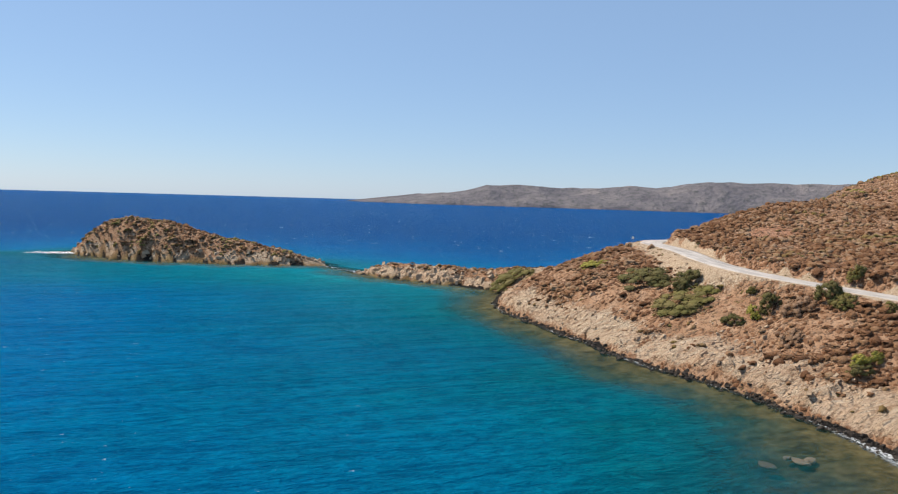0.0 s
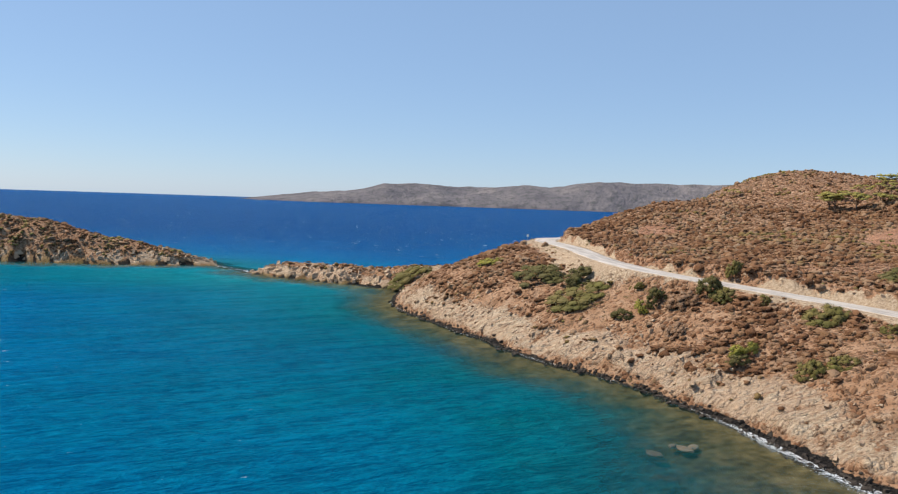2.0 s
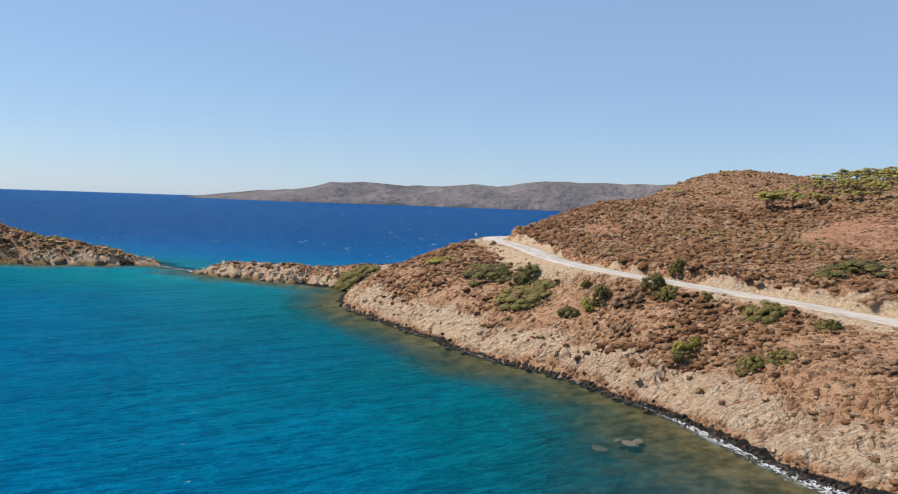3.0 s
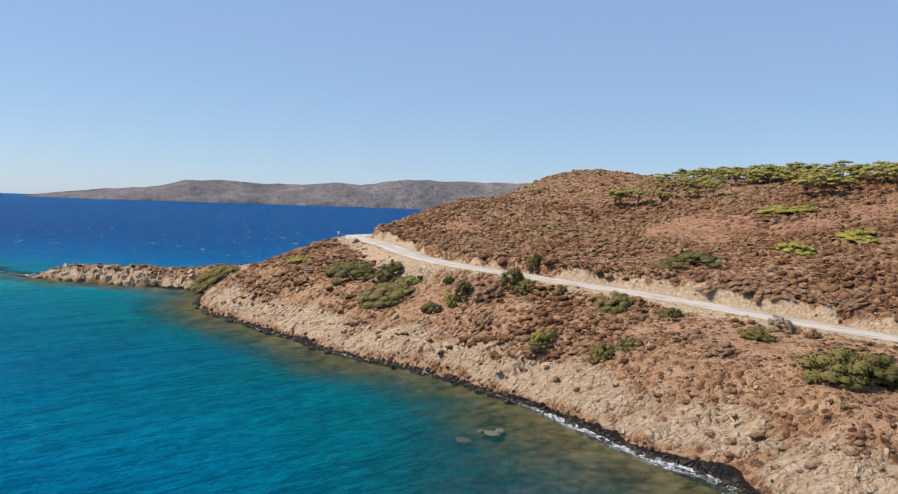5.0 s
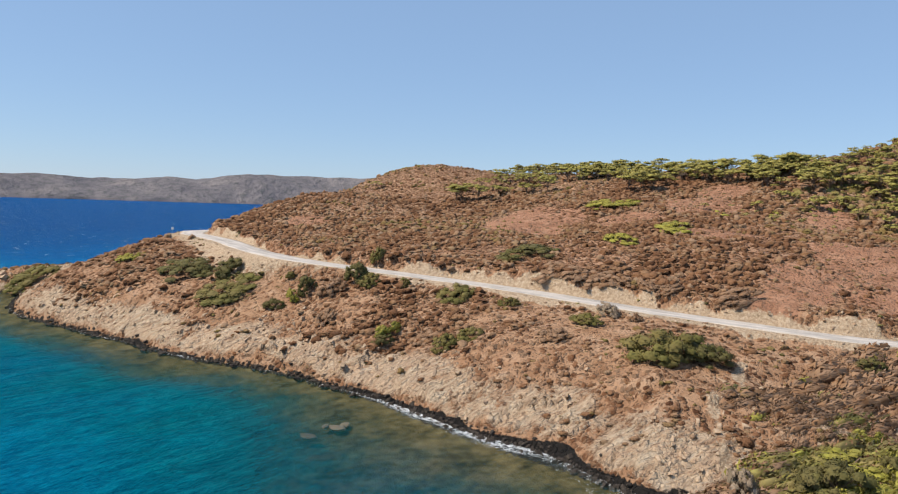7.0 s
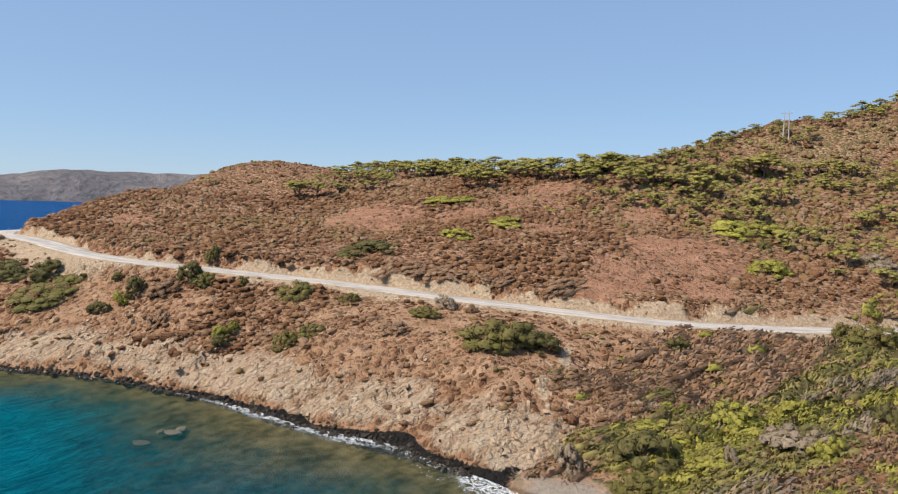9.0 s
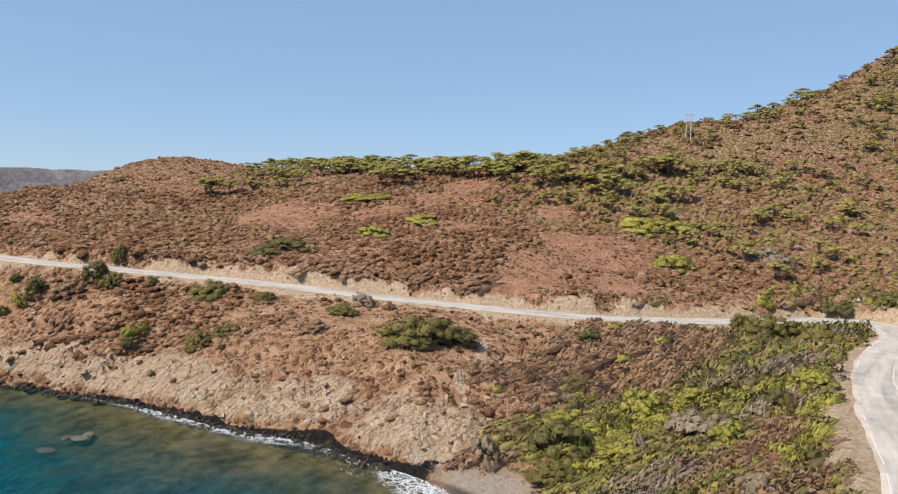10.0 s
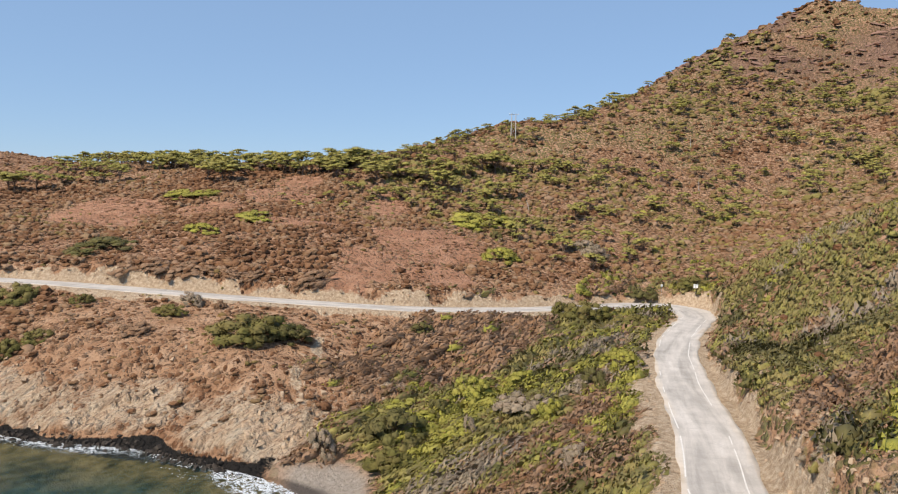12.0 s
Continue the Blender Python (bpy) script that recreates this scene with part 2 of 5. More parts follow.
def scrub_material():
    m = Nodes("dry_scrub", 0.9, 0.1)
    t = m.attr("tint")
    c = m.ramp(t, [(0.0, (0.155, 0.070, 0.033)), (0.2, (0.24, 0.118, 0.058)), (0.4, (0.31, 0.175, 0.092)), (0.55, (0.36, 0.24, 0.15)),
                   (0.68, (0.25, 0.16, 0.062)), (0.8, (0.20, 0.162, 0.05)), (0.9, (0.25, 0.215, 0.065)), (1.0, (0.28, 0.25, 0.08))])
    k = m.noise(3.5, 4, 0.7)
    c = m.mix(m.span(k, 0.3, 0.7), m.mix(0.3, c, (0.06, 0.04, 0.02)), m.mix(0.12, c, (0.45, 0.31, 0.21)))
    m.bump(k, 1.0, 0.25)
    return m.done(c)


def rock_material(name, low, high):
    m = Nodes(name, 0.9, 0.2)
    k = m.noise(0.8, 6, 0.65, warp=0.6)
    c = m.ramp(k, [(0.3, low), (0.7, high)])
    c = m.mix(m.math("MULTIPLY", m.random(), 0.4), c, low)
    m.bump(k, 0.9, 0.2)
    return m.done(c)


def asphalt_material():
    m = Nodes("worn_asphalt", 0.85, 0.3)
    strip = m.tree.nodes.new("ShaderNodeCombineXYZ")      # along and across the road
    m.put(strip.inputs[0], m.math("MULTIPLY", m.attr("along"), 0.1))
    m.put(strip.inputs[1], m.attr("across"))
    streak = m.noise(0.55, 5, 0.6, strip.outputs[0], warp=0.5)
    patch, fine = m.noise(0.28, 5, 0.6), m.noise(5.0, 5, 0.7)
    wear = m.math("ADD", m.math("MULTIPLY", streak, 0.65), m.math("MULTIPLY", patch, 0.35))
    c = m.ramp(wear, [(0.34, (0.31, 0.285, 0.255)), (0.45, (0.43, 0.395, 0.35)), (0.54, (0.54, 0.495, 0.44)), (0.66, (0.66, 0.61, 0.55))])
    c = m.mix(m.span(fine, 0.3, 0.75, 0.0, 0.3), c, (0.29, 0.265, 0.235))
    crack = m.voronoi(0.35, "DISTANCE_TO_EDGE")
    c = m.mix(m.span(crack, 0.015, 0.0, 0.0, 0.22), c, (0.22, 0.20, 0.18))
    dust = m.span(m.math("ADD", m.attr("edge"), m.math("MULTIPLY", m.math("SUBTRACT", streak, 0.5), 1.2)), 0.78, 1.0)
    c = m.mix(dust, c, m.mix(m.span(patch, 0.35, 0.65), (0.44, 0.365, 0.28), (0.62, 0.555, 0.47)))
    m.bump(fine, 0.4, 0.03)
    return m.done(c)


GROUND, SEA, SCRUB, ASPHALT = ground_material(), sea_material(), scrub_material(), asphalt_material()
PINE = leaf_material("pine_needles", (0.165, 0.155, 0.035), (0.45, 0.405, 0.105), (0.20, 0.16, 0.07), 0.35)
DARK_LEAF = leaf_material("dark_evergreen_leaves", (0.055, 0.052, 0.017), (0.165, 0.150, 0.045), (0.14, 0.105, 0.05), 0.35)
OLIVE_LEAF = leaf_material("olive_leaves", (0.11, 0.10, 0.028), (0.33, 0.295, 0.08), (0.27, 0.20, 0.095), 0.5)
LIME_LEAF = leaf_material("lime_leaves", (0.14, 0.135, 0.024), (0.41, 0.385, 0.07), (0.28, 0.23, 0.065), 0.35)
BUSH_LEAF = leaf_material("dense_bush_leaves", (0.066, 0.062, 0.017), (0.20, 0.18, 0.046), (0.20, 0.145, 0.06), 0.4)
GREY_TWIG = leaf_material("grey_dry_twigs", (0.17, 0.122, 0.08), (0.40, 0.315, 0.235), (0.22, 0.185, 0.11), 0.5)
DRY_LEAF = leaf_material("dry_brown_leaves", (0.13, 0.066, 0.033), (0.34, 0.195, 0.10), (0.32, 0.23, 0.16), 0.4)
BARK = plain("pine_bark", (0.17, 0.12, 0.085), 0.9, 0.3, 6.0)
DEAD_WOOD = plain("bleached_wood", (0.42, 0.38, 0.33), 0.85, 0.2, 8.0)
SHORE_ROCK = rock_material("wet_shore_rock", (0.018, 0.015, 0.012), (0.10, 0.082, 0.066))
PALE_ROCK = rock_material("pale_rock", (0.30, 0.20, 0.125), (0.56, 0.43, 0.295))
RED_ROCK = rock_material("red_rock", (0.20, 0.11, 0.08), (0.38, 0.24, 0.18))
FOAM = plain("sea_foam", (0.82, 0.84, 0.84), 0.8, 0.08, 2.0)
WHITE_PAINT = plain("worn_road_paint", (0.66, 0.63, 0.58), 0.8, 0.12, 3.0)
SIGN_WHITE = plain("sign_plate_white", (0.80, 0.80, 0.78), 0.5, 0.05)
STEEL = plain("galvanised_steel", (0.45, 0.45, 0.44), 0.45, 0.1, 10.0, 0.8)
CONCRETE = plain("concrete_pole", (0.50, 0.48, 0.45), 0.85, 0.12, 4.0)


# ---- the lie of the land ----
def lattice(ix, iy, seed):
    h = np.sin(ix * 127.1 + iy * 311.7 + seed * 74.7) * 43758.5453
    return h - np.floor(h)


def vnoise(x, y, scale, seed=0):
    """Smooth value noise in -1 to 1, for arrays."""
    u, v = x / scale, y / scale
    iu, iv = np.floor(u), np.floor(v)
    fu, fv = u - iu, v - iv
    fu, fv = fu * fu * (3 - 2 * fu), fv * fv * (3 - 2 * fv)
    a, b = lattice(iu, iv, seed), lattice(iu + 1, iv, seed)
    c, d = lattice(iu, iv + 1, seed), lattice(iu + 1, iv + 1, seed)
    return 2 * ((a * (1 - fu) + b * fu) * (1 - fv) + (c * (1 - fu) + d * fu) * fv) - 1


def fbm(x, y, scale, octaves=4, seed=0):
    total, amp = 0.0, 0.5
    for k in range(octaves):
        total = total + amp * vnoise(x * 0.8 - y * 0.6, x * 0.6 + y * 0.8, scale / 2 ** k, seed + k)
        amp *= 0.5
    return total


def facets(x, y, size, seed):
    """Broken rock: every block of a loose pattern has its own level and tilt. About -1 to 1."""
    u, v = x / size, y / size
    iu, iv = np.floor(u), np.floor(v)
    best, out = np.full(np.shape(u), 9.0), np.zeros(np.shape(u))
    for a in (-1, 0, 1):
        for b in (-1, 0, 1):
            cu, cv = iu + a, iv + b
            du, dv = u - cu - lattice(cu, cv, seed), v - cv - lattice(cu, cv, seed + 1)
            d = du * du + dv * dv
            h = 1.2 * (lattice(cu, cv, seed + 2) - 0.5) + 1.3 * du * (lattice(cu, cv, seed + 3) - 0.5) + 1.3 * dv * (lattice(cu, cv, seed + 4) - 0.5)
            out = np.where(d < best, h, out)
            best = np.minimum(best, d)
    return out


def step(a, b, v):
    t = np.clip((v - a) / (b - a), 0, 1)
    return t * t * (3 - 2 * t)


# Waterline of the mainland, from the far side of the cape round to the beach and on
COAST = [(600, 700), (420, 600), (300, 520), (210, 450), (150, 392), (100, 354), (62, 338), (40, 331), (28, 322), (23, 312),
         (21, 290), (20, 270), (26, 252), (34, 234), (44, 204), (49, 187), (56, 174), (62, 168), (67, 157), (71, 143),
         (74, 128), (76, 114), (79, 100), (80, 90), (84, 77), (83, 65), (79, 57), (66, 40), (50, 24), (30, 6),
         (5, -25), (-25, -70), (-70, -150)]
# Centreline of the road and its height
ROAD = [(-40, -75, 14), (0, -32, 14), (35, -9, 14), (68, 2.3, 14), (86, 5.6, 14), (107, 11.1, 14), (133, 16.6, 14), (152, 18.8, 14),
        (170, 19.2, 14), (184, 19.2, 14.1), (195, 22.5, 14.3), (199, 29, 14.5), (196, 37, 14.4), (181, 49, 14.2), (168.5, 60, 14.3),
        (158, 70, 14.6), (149, 81, 15), (142.5, 92, 15.6), (136.5, 103.3, 16.2), (130.5, 115, 16.8), (125.5, 127, 17.4),
        (121, 139, 18), (115.5, 152, 18.6), (108.5, 165, 19.2), (99, 180, 20.1), (89.5, 194, 20.9), (83.5, 206, 21.6),
        (80, 219, 22.3), (79, 235, 23.1), (80, 252, 23.7), (78, 266, 24.3), (75, 277, 24.8), (80, 291, 25), (102, 311, 25), (135, 338, 25)]
# Crests, spurs, gullies and slopes of the hills
CREST = [(97, 291, 30.2), (110, 303, 34.1), (129, 317, 38.3), (151, 335, 40.4), (181, 359, 46.2), (210, 389, 51.6),
         (243, 411, 52.6), (267, 413, 53.0), (280, 405, 52.6), (284, 390, 52.2)]
PINE_RIDGE = [(266, 328, 53.5), (268, 286, 54.4), (269, 250, 55.6), (273, 223, 56.1), (278, 200, 57.1), (277, 181, 58)]
MOUNTAIN = [(298, 165, 63.4), (330, 158, 70.5), (358, 145, 80.1), (371, 138, 83.8), (410, 118, 89.8), (445, 100, 103.5), (489, 86, 116.2),
            (552, 75, 138.9), (584, 60, 156.9), (616, 31, 176.6), (637, 9, 194.6), (647, -14, 198.9), (655, -55, 192.2)]
FLANK = [(306, 112, 54.3), (285, 80, 42.3), (242, 48, 27.5), (363, 49, 57.6), (284, 37, 32.8), (477, 18, 96.8), (397, -11, 59.7),
         (297, 8, 33.7), (221, 20, 20), (557, -12, 124.2)]
SPUR = [(212, 10, 24.3), (197, -2, 33.0), (182, -13, 37.7), (174, -19, 40.9), (162, 6, 16.5), (132, -3, 18.2), (92, -4, 17.8), (75, -9, 19.2),
        (112, -14, 25.6), (59, -11, 19.6), (162, -8, 27.6)]
HILL_WEST = [(94, 247, 26.0), (114, 252, 28.9), (130, 239, 29.8), (144, 222, 30.8), (160, 182, 29.4), (182, 241, 37.1), (171, 314, 40.2),
             (221, 192, 43.6), (98, 208, 23.1), (114, 174, 22.0)]
HILL_EAST = [(173, 153, 31.9), (157, 135, 27.9), (200, 204, 42.1), (231, 151, 41.8), (168, 109, 25.8), (203, 111, 31.8), (217, 92, 29.9),
             (190, 80, 21.5), (231, 122, 34.4), (194, 56, 19), (145, 113, 20.0), (128, 148, 22.5)]
SHORE_SLOPE = [(66, 176, 3.7), (70, 189, 10.2), (75, 204, 16.1), (82, 124, 3.5), (88, 134, 7.8), (97, 147, 12.6), (91, 88, 3.9), (99, 96, 8.7),
               (109, 106, 13.0), (40, 228, 5.7), (43, 246, 12.1), (55, 262, 18.9), (74, 146, 3.7), (82, 163, 10.8)]
BAY_SLOPE = [(84, 111, 6.0), (94, 124, 10.9), (105, 139, 15.0), (89, 78, 5.7), (98, 86, 10.2), (113, 100, 13.9), (99, 69, 6.3), (121, 78, 9.3)]
GULLY = [(82, 54, 0.8), (86, 49, 1.6), (98, 52, 3.5), (116, 51, 6.0), (136, 47, 9.0), (158, 42, 12.0)]
SOUTH_SLOPE = [(78, 33, 5.0), (74, 18, 9.0), (92, 23, 9.5), (115, 30, 10.0), (96, 33, 7.0), (71, 11, 12.0), (91, 16, 12.5), (116, 23, 12.5), (95, 41, 4.5)]
CAPE = [(35, 277, 13.4), (45, 280, 15.7), (55, 280, 19.5), (62, 278, 23.3), (50, 305, 10), (75, 300, 22)]
INLAND = [(330, 430, 30), (320, 330, 40), (330, 260, 42), (345, 210, 48), (420, 180, 60), (520, 160, 85), (700, 60, 150), (740, -60, 150), (640, -180, 150),
          (400, -140, 90), (250, -100, 70), (150, -70, 48), (80, -45, 30), (20, -70, 25), (-20, -130, 25), (900, 200, 60), (900, -300, 100), (600, 400, 20)]
OPEN_SEA = [(-100, 100), (-220, 200), (-300, 600), (0, 600), (110, 600), (-200, -100), (0, 150), (-40, 260), (0, 60), (-400, 300), (300, 800), (-20, 20)]
# A trodden path from the road down to the beach
PATH = [(122, 84), (115, 80), (110, 75), (104, 77), (100, 73), (97, 70), (93, 66), (88, 60)]
# Bare patches of red earth on the hill: x, y, half width, half length up the slope
BARE = [(172, 203, 14, 20), (182, 196, 9, 14), (188, 176, 12, 10), (216, 170, 16, 15), (184, 140, 13, 8), (232, 132, 9, 14), (167, 100, 9, 14),
        (193, 96, 16, 18), (176, 83, 12, 12), (237, 176, 9, 11), (150, 97, 6, 9), (112, 262, 8, 8)]
# Rocky islet and spit: x, y, crest height, half width
ISLET = [(-221, 450, 2, 4), (-206, 445, 14, 14), (-198, 443, 20, 18), (-182, 439, 22.5, 22), (-160, 434, 20.5, 23), (-146, 430, 16.6, 20),
         (-126, 426, 12.2, 17), (-109, 424, 9.8, 15), (-89, 421, 6.5, 11), (-70, 415, 2.5, 4)]
SPIT = [(-42, 381, 1.5, 4), (-32, 378, 4.5, 9), (-14, 366, 6.6, 12), (0, 358, 6.2, 12), (14, 348, 6.3, 12), (30, 336, 8, 14), (44, 318, 11, 17)]


def resample(line, gap):
    """Points along a line, about gap apart, through a smooth curve."""
    p = np.array(line, float)
    s = np.r_[0, np.cumsum(np.hypot(*np.diff(p[:, :2], axis=0).T))]
    n = max(2, int(s[-1] / gap))
    u = np.linspace(0, s[-1], n)
    fine = np.stack([np.interp(u, s, p[:, k]) for k in range(p.shape[1])], 1)
    width = max(1, int(4 / gap))
    kernel = np.hanning(2 * width + 3)[1:-1]
    kernel /= kernel.sum()
    padded = np.concatenate([np.repeat(fine[:1], width, 0), fine, np.repeat(fine[-1:], width, 0)])
    return np.stack([np.convolve(padded[:, k], kernel, "valid") for k in range(p.shape[1])], 1)


class Near:
    """Finds the nearest sample of a line, by a table of square cells."""

    def __init__(self, line, cell=4.0, margin=260.0):
        self.line, self.cell = line, cell
        self.low = line[:, :2].min(0) - margin
        size = np.ceil((line[:, :2].max(0) + margin - self.low) / cell).astype(int)
        gx, gy = np.meshgrid(*(self.low[k] + (np.arange(size[k]) + 0.5) * cell for k in (0, 1)), indexing="ij")
        self.table = np.concatenate([np.argmin((row[:, None, 0] - line[:, 0]) ** 2 + (row[:, None, 1] - line[:, 1]) ** 2, 1)
                                     for row in np.array_split(np.stack([gx.ravel(), gy.ravel()], 1), 40)]).reshape(gx.shape)

    def __call__(self, x, y):
        i = np.clip(((x - self.low[0]) / self.cell).astype(int), 0, self.table.shape[0] - 1)
        j = np.clip(((y - self.low[1]) / self.cell).astype(int), 0, self.table.shape[1] - 1)
        first = self.table[i, j]
        best, index = np.full(x.shape, 1e9), first
        for o in range(-3, 4):
            k = np.clip(first + o, 0, len(self.line) - 1)
            d = np.hypot(x - self.line[k, 0], y - self.line[k, 1])
            index = np.where(d < best, k, index)
            best = np.minimum(best, d)
        return best, index


COAST_FINE, ROAD_FINE = resample(COAST, 3.0), resample(ROAD, 1.5)
ISLET_FINE, SPIT_FINE = resample(ISLET, 2.0), resample(SPIT, 2.0)
NEAR_COAST, NEAR_ROAD, NEAR_ISLET, NEAR_SPIT, NEAR_PATH = Near(COAST_FINE), Near(ROAD_FINE), Near(ISLET_FINE), Near(SPIT_FINE), Near(resample(PATH, 1.0))


def surface_fit():
    """A smooth surface through the shore, the road, the crests and slopes: multiquadric, with a plane."""
    p = [(x, y, 0.3) for x, y in resample(COAST, 14)]
    c = np.array(COAST, float)
    mid, way = (c[1:] + c[:-1]) / 2, np.diff(c, axis=0)
    way /= np.hypot(way[:, 0], way[:, 1])[:, None]
    p += [(m[0] + 16 * w[1], m[1] - 16 * w[0], -6.0) for m, w in zip(mid, way)]
    p += [tuple(r) for r in resample(ROAD, 14)]
    for group in (CREST, PINE_RIDGE, MOUNTAIN, FLANK, SPUR, HILL_WEST, HILL_EAST, SHORE_SLOPE, BAY_SLOPE, GULLY, SOUTH_SLOPE, CAPE, INLAND):
        p += group
    p += [(x, y, -25.0) for x, y in OPEN_SEA]
    p = np.array(p, float)
    r2 = (p[:, None, 0] - p[None, :, 0]) ** 2 + (p[:, None, 1] - p[None, :, 1]) ** 2
    n = len(p)
    a = np.zeros((n + 3, n + 3))
    a[:n, :n] = -np.sqrt(r2 + 64.0) + np.eye(n) * 1.5
    a[:n, n:] = a[n:, :n].T
    a[:n, n], a[:n, n + 1], a[:n, n + 2] = 1, p[:, 0] / 100, p[:, 1] / 100
    a[n:, :n] = a[:n, n:].T
    return p, np.linalg.solve(a, np.r_[p[:, 2], 0, 0, 0])


KNOTS, WEIGHTS = surface_fit()


def mound(x, y, near):
    """Height of a ridge with given crest heights and half widths, and the distance beyond its foot."""
    d, i = near(x, y)
    line = near.line
    h, w = line[i, 2], np.maximum(line[i, 3], 1.0)
    w = w * (1 + 0.22 * vnoise(x, y, 9, 21) + 0.1 * vnoise(x, y, 3.5, 22))
    u = d / w
    return np.where(u < 1, h * (1 - np.minimum(u, 1) ** 2.2) ** 0.75, -0.5), np.maximum(d - w, 0)


def shelf(d, outer):
    """Depth of the sea floor by the distance from the shore."""
    near = np.interp(d, [0, 3, 9, 17, 27, 50, 100, 180, 320, 600], [0.1, 0.7, 1.6, 2.9, 5.2, 7.0, 9.8, 14.5, 22, 32])
    far = np.interp(d, [0, 5, 12, 25, 60, 150, 400], [0.2, 2.5, 5, 9, 15, 24, 32])
    return near * (1 - outer) + far * outer


def green_side(x, y):
    """How much of the moister southern slopes and the gully a place belongs to."""
    limit = np.interp(x, [80, 95, 110, 125, 150, 172, 185], [63, 62, 57, 48, 47, 47, 40])
    gully = step(limit + 2.5, limit - 3, y + 2.5 * vnoise(x, y, 7, 75)) * step(76, 82, x) * step(200, 182, x)
    south = step(50, 38, y - (x - 90) * 0.05) * step(230, 190, x)
    return np.clip(np.maximum(gully, south), 0, 1)


def land(x, y, detail=True):
    """Height of the ground at arrays x, y, with the masks that the ground's material uses."""
    x, y = np.asarray(x, float), np.asarray(y, float)
    shape = x.shape
    x, y = x.ravel(), y.ravel()
    z = np.zeros(len(x))
    n = len(KNOTS)
    for k in range(0, len(x), 40000):
        xs, ys = x[k:k + 40000], y[k:k + 40000]
        r = np.sqrt((xs[:, None] - KNOTS[None, :, 0]) ** 2 + (ys[:, None] - KNOTS[None, :, 1]) ** 2 + 64.0)
        z[k:k + 40000] = -r @ WEIGHTS[:n] + WEIGHTS[n] + WEIGHTS[n + 1] * xs / 100 + WEIGHTS[n + 2] * ys / 100
    dc, _ = NEAR_COAST(x, y)
    dr, ir = NEAR_ROAD(x, y)
    zr = ROAD_FINE[ir, 2]
    beach = np.exp(-((((x - 81) * 0.55 - (y - 53) * 0.83) / 6.5) ** 2 + (((x - 81) * 0.83 + (y - 53) * 0.55) / 14) ** 2))
    far_away = step(1100, 1500, np.hypot(x, y))
    z = z * (1 - far_away) - 25 * far_away
    base = z.copy()
    inland = step(0, 1.5, base)
    cliff = inland * (1 - step(7, 16, base)) * (1 - np.minimum(1, 1.6 * beach))
    z = z + inland * (1 - beach) * 1.7 * (1 - np.exp(-np.maximum(base, 0) / 0.7)) * np.exp(-np.maximum(base, 0) / 12)
    if detail:
        # slanting ribs and ledges on the sea slope, hummocks above
        along, over = x * 0.97 - y * 0.24, y * 0.97 + x * 0.24
        over = over + 1.6 * vnoise(x, y, 9, 2)
        blocks = 1.1 * facets(along * 0.26, over, 3.8, 3) + 0.4 * facets(along * 0.4, over, 1.7, 8) + 2.6 * (0.35 - np.abs(fbm(along * 0.28, over, 9, 4, 11)))
        south = step(60, 40, y) * step(140, 120, x)
        z = z + cliff * (1 - 0.7 * south) * (blocks * (0.55 + 0.6 * step(-0.2, 0.25, fbm(x, y, 14, 3, 12))) + 2.4 * fbm(x, y, 15, 4, 9))
        z = z + inland * (1 - cliff) * (1.2 * fbm(x, y, 28, 4, 5) + 0.5 * fbm(x, y, 5, 3, 6)) * (0.4 + 0.6 * step(10, 60, dr))
        crag = step(105, 160, base) * inland
        z = z + crag * (7 * np.abs(fbm(x, y, 40, 5, 14)) + 2.5 * fbm(x, y, 9, 3, 15) + 2.2 * np.sin(0.75 * base + 5 * fbm(x, y, 60, 3, 16)))
        z = np.where((base > 0.3) & (z < 0.25), 0.25 + 0.2 * base, z)
    # the cut bank on the uphill side, the fill on the other
    way = np.gradient(ROAD_FINE[:, :2], axis=0)
    side = (x - ROAD_FINE[ir, 0]) * way[ir, 1] - (y - ROAD_FINE[ir, 1]) * way[ir, 0]
    uphill = side > 0
    cut = np.where(uphill, np.where(x > 60, 1.6, 2.6) * np.exp(-((dr - 8.5) / 4.0) ** 2) * step(5, 7, dr), 0.0)
    cut = cut * np.where((y < 22) & (x < 180), 1.4, 1.0)
    if detail:
        cut = cut + np.where(uphill, 1.0, 0.3) * step(4.6, 6.2, dr) * step(12, 8, dr) * (facets(x, y, 2.6, 37) + 0.5 * facets(x, y, 1.2, 38))
    cut = cut * step(30, 60, np.hypot(x - 196, y - 30)) * (0.75 + 0.5 * vnoise(x, y, 23, 31))
    z = np.where(base > 3, z + cut, z)
    shoulder = np.where(uphill, 4.8, 5.6) + 0.8 * vnoise(x, y, 6, 33)
    blend = step(shoulder, shoulder + np.where(uphill, 1.8, 4.0), dr)
    z = np.where(base > 1, zr * (1 - blend) + z * blend, z)
    # sea floor, islet and spit
    zi, di = mound(x, y, NEAR_ISLET)
    zs, ds = mound(x, y, NEAR_SPIT)
    outer = step(-4, 22, (y - 352) + (x + 10) * 0.45) * step(-90, -50, x) + step(430, 455, y) * step(-40, -80, x)
    outer = np.clip(outer, 0, 1)
    ds = np.where(x > 36, 1e4, ds)
    off = np.minimum(np.minimum(dc, di), ds)
    floor_z = -shelf(off, outer) * (1 - 0.45 * step(80, 35, np.hypot(x - 72, y - 72)))     # shallower off the beach
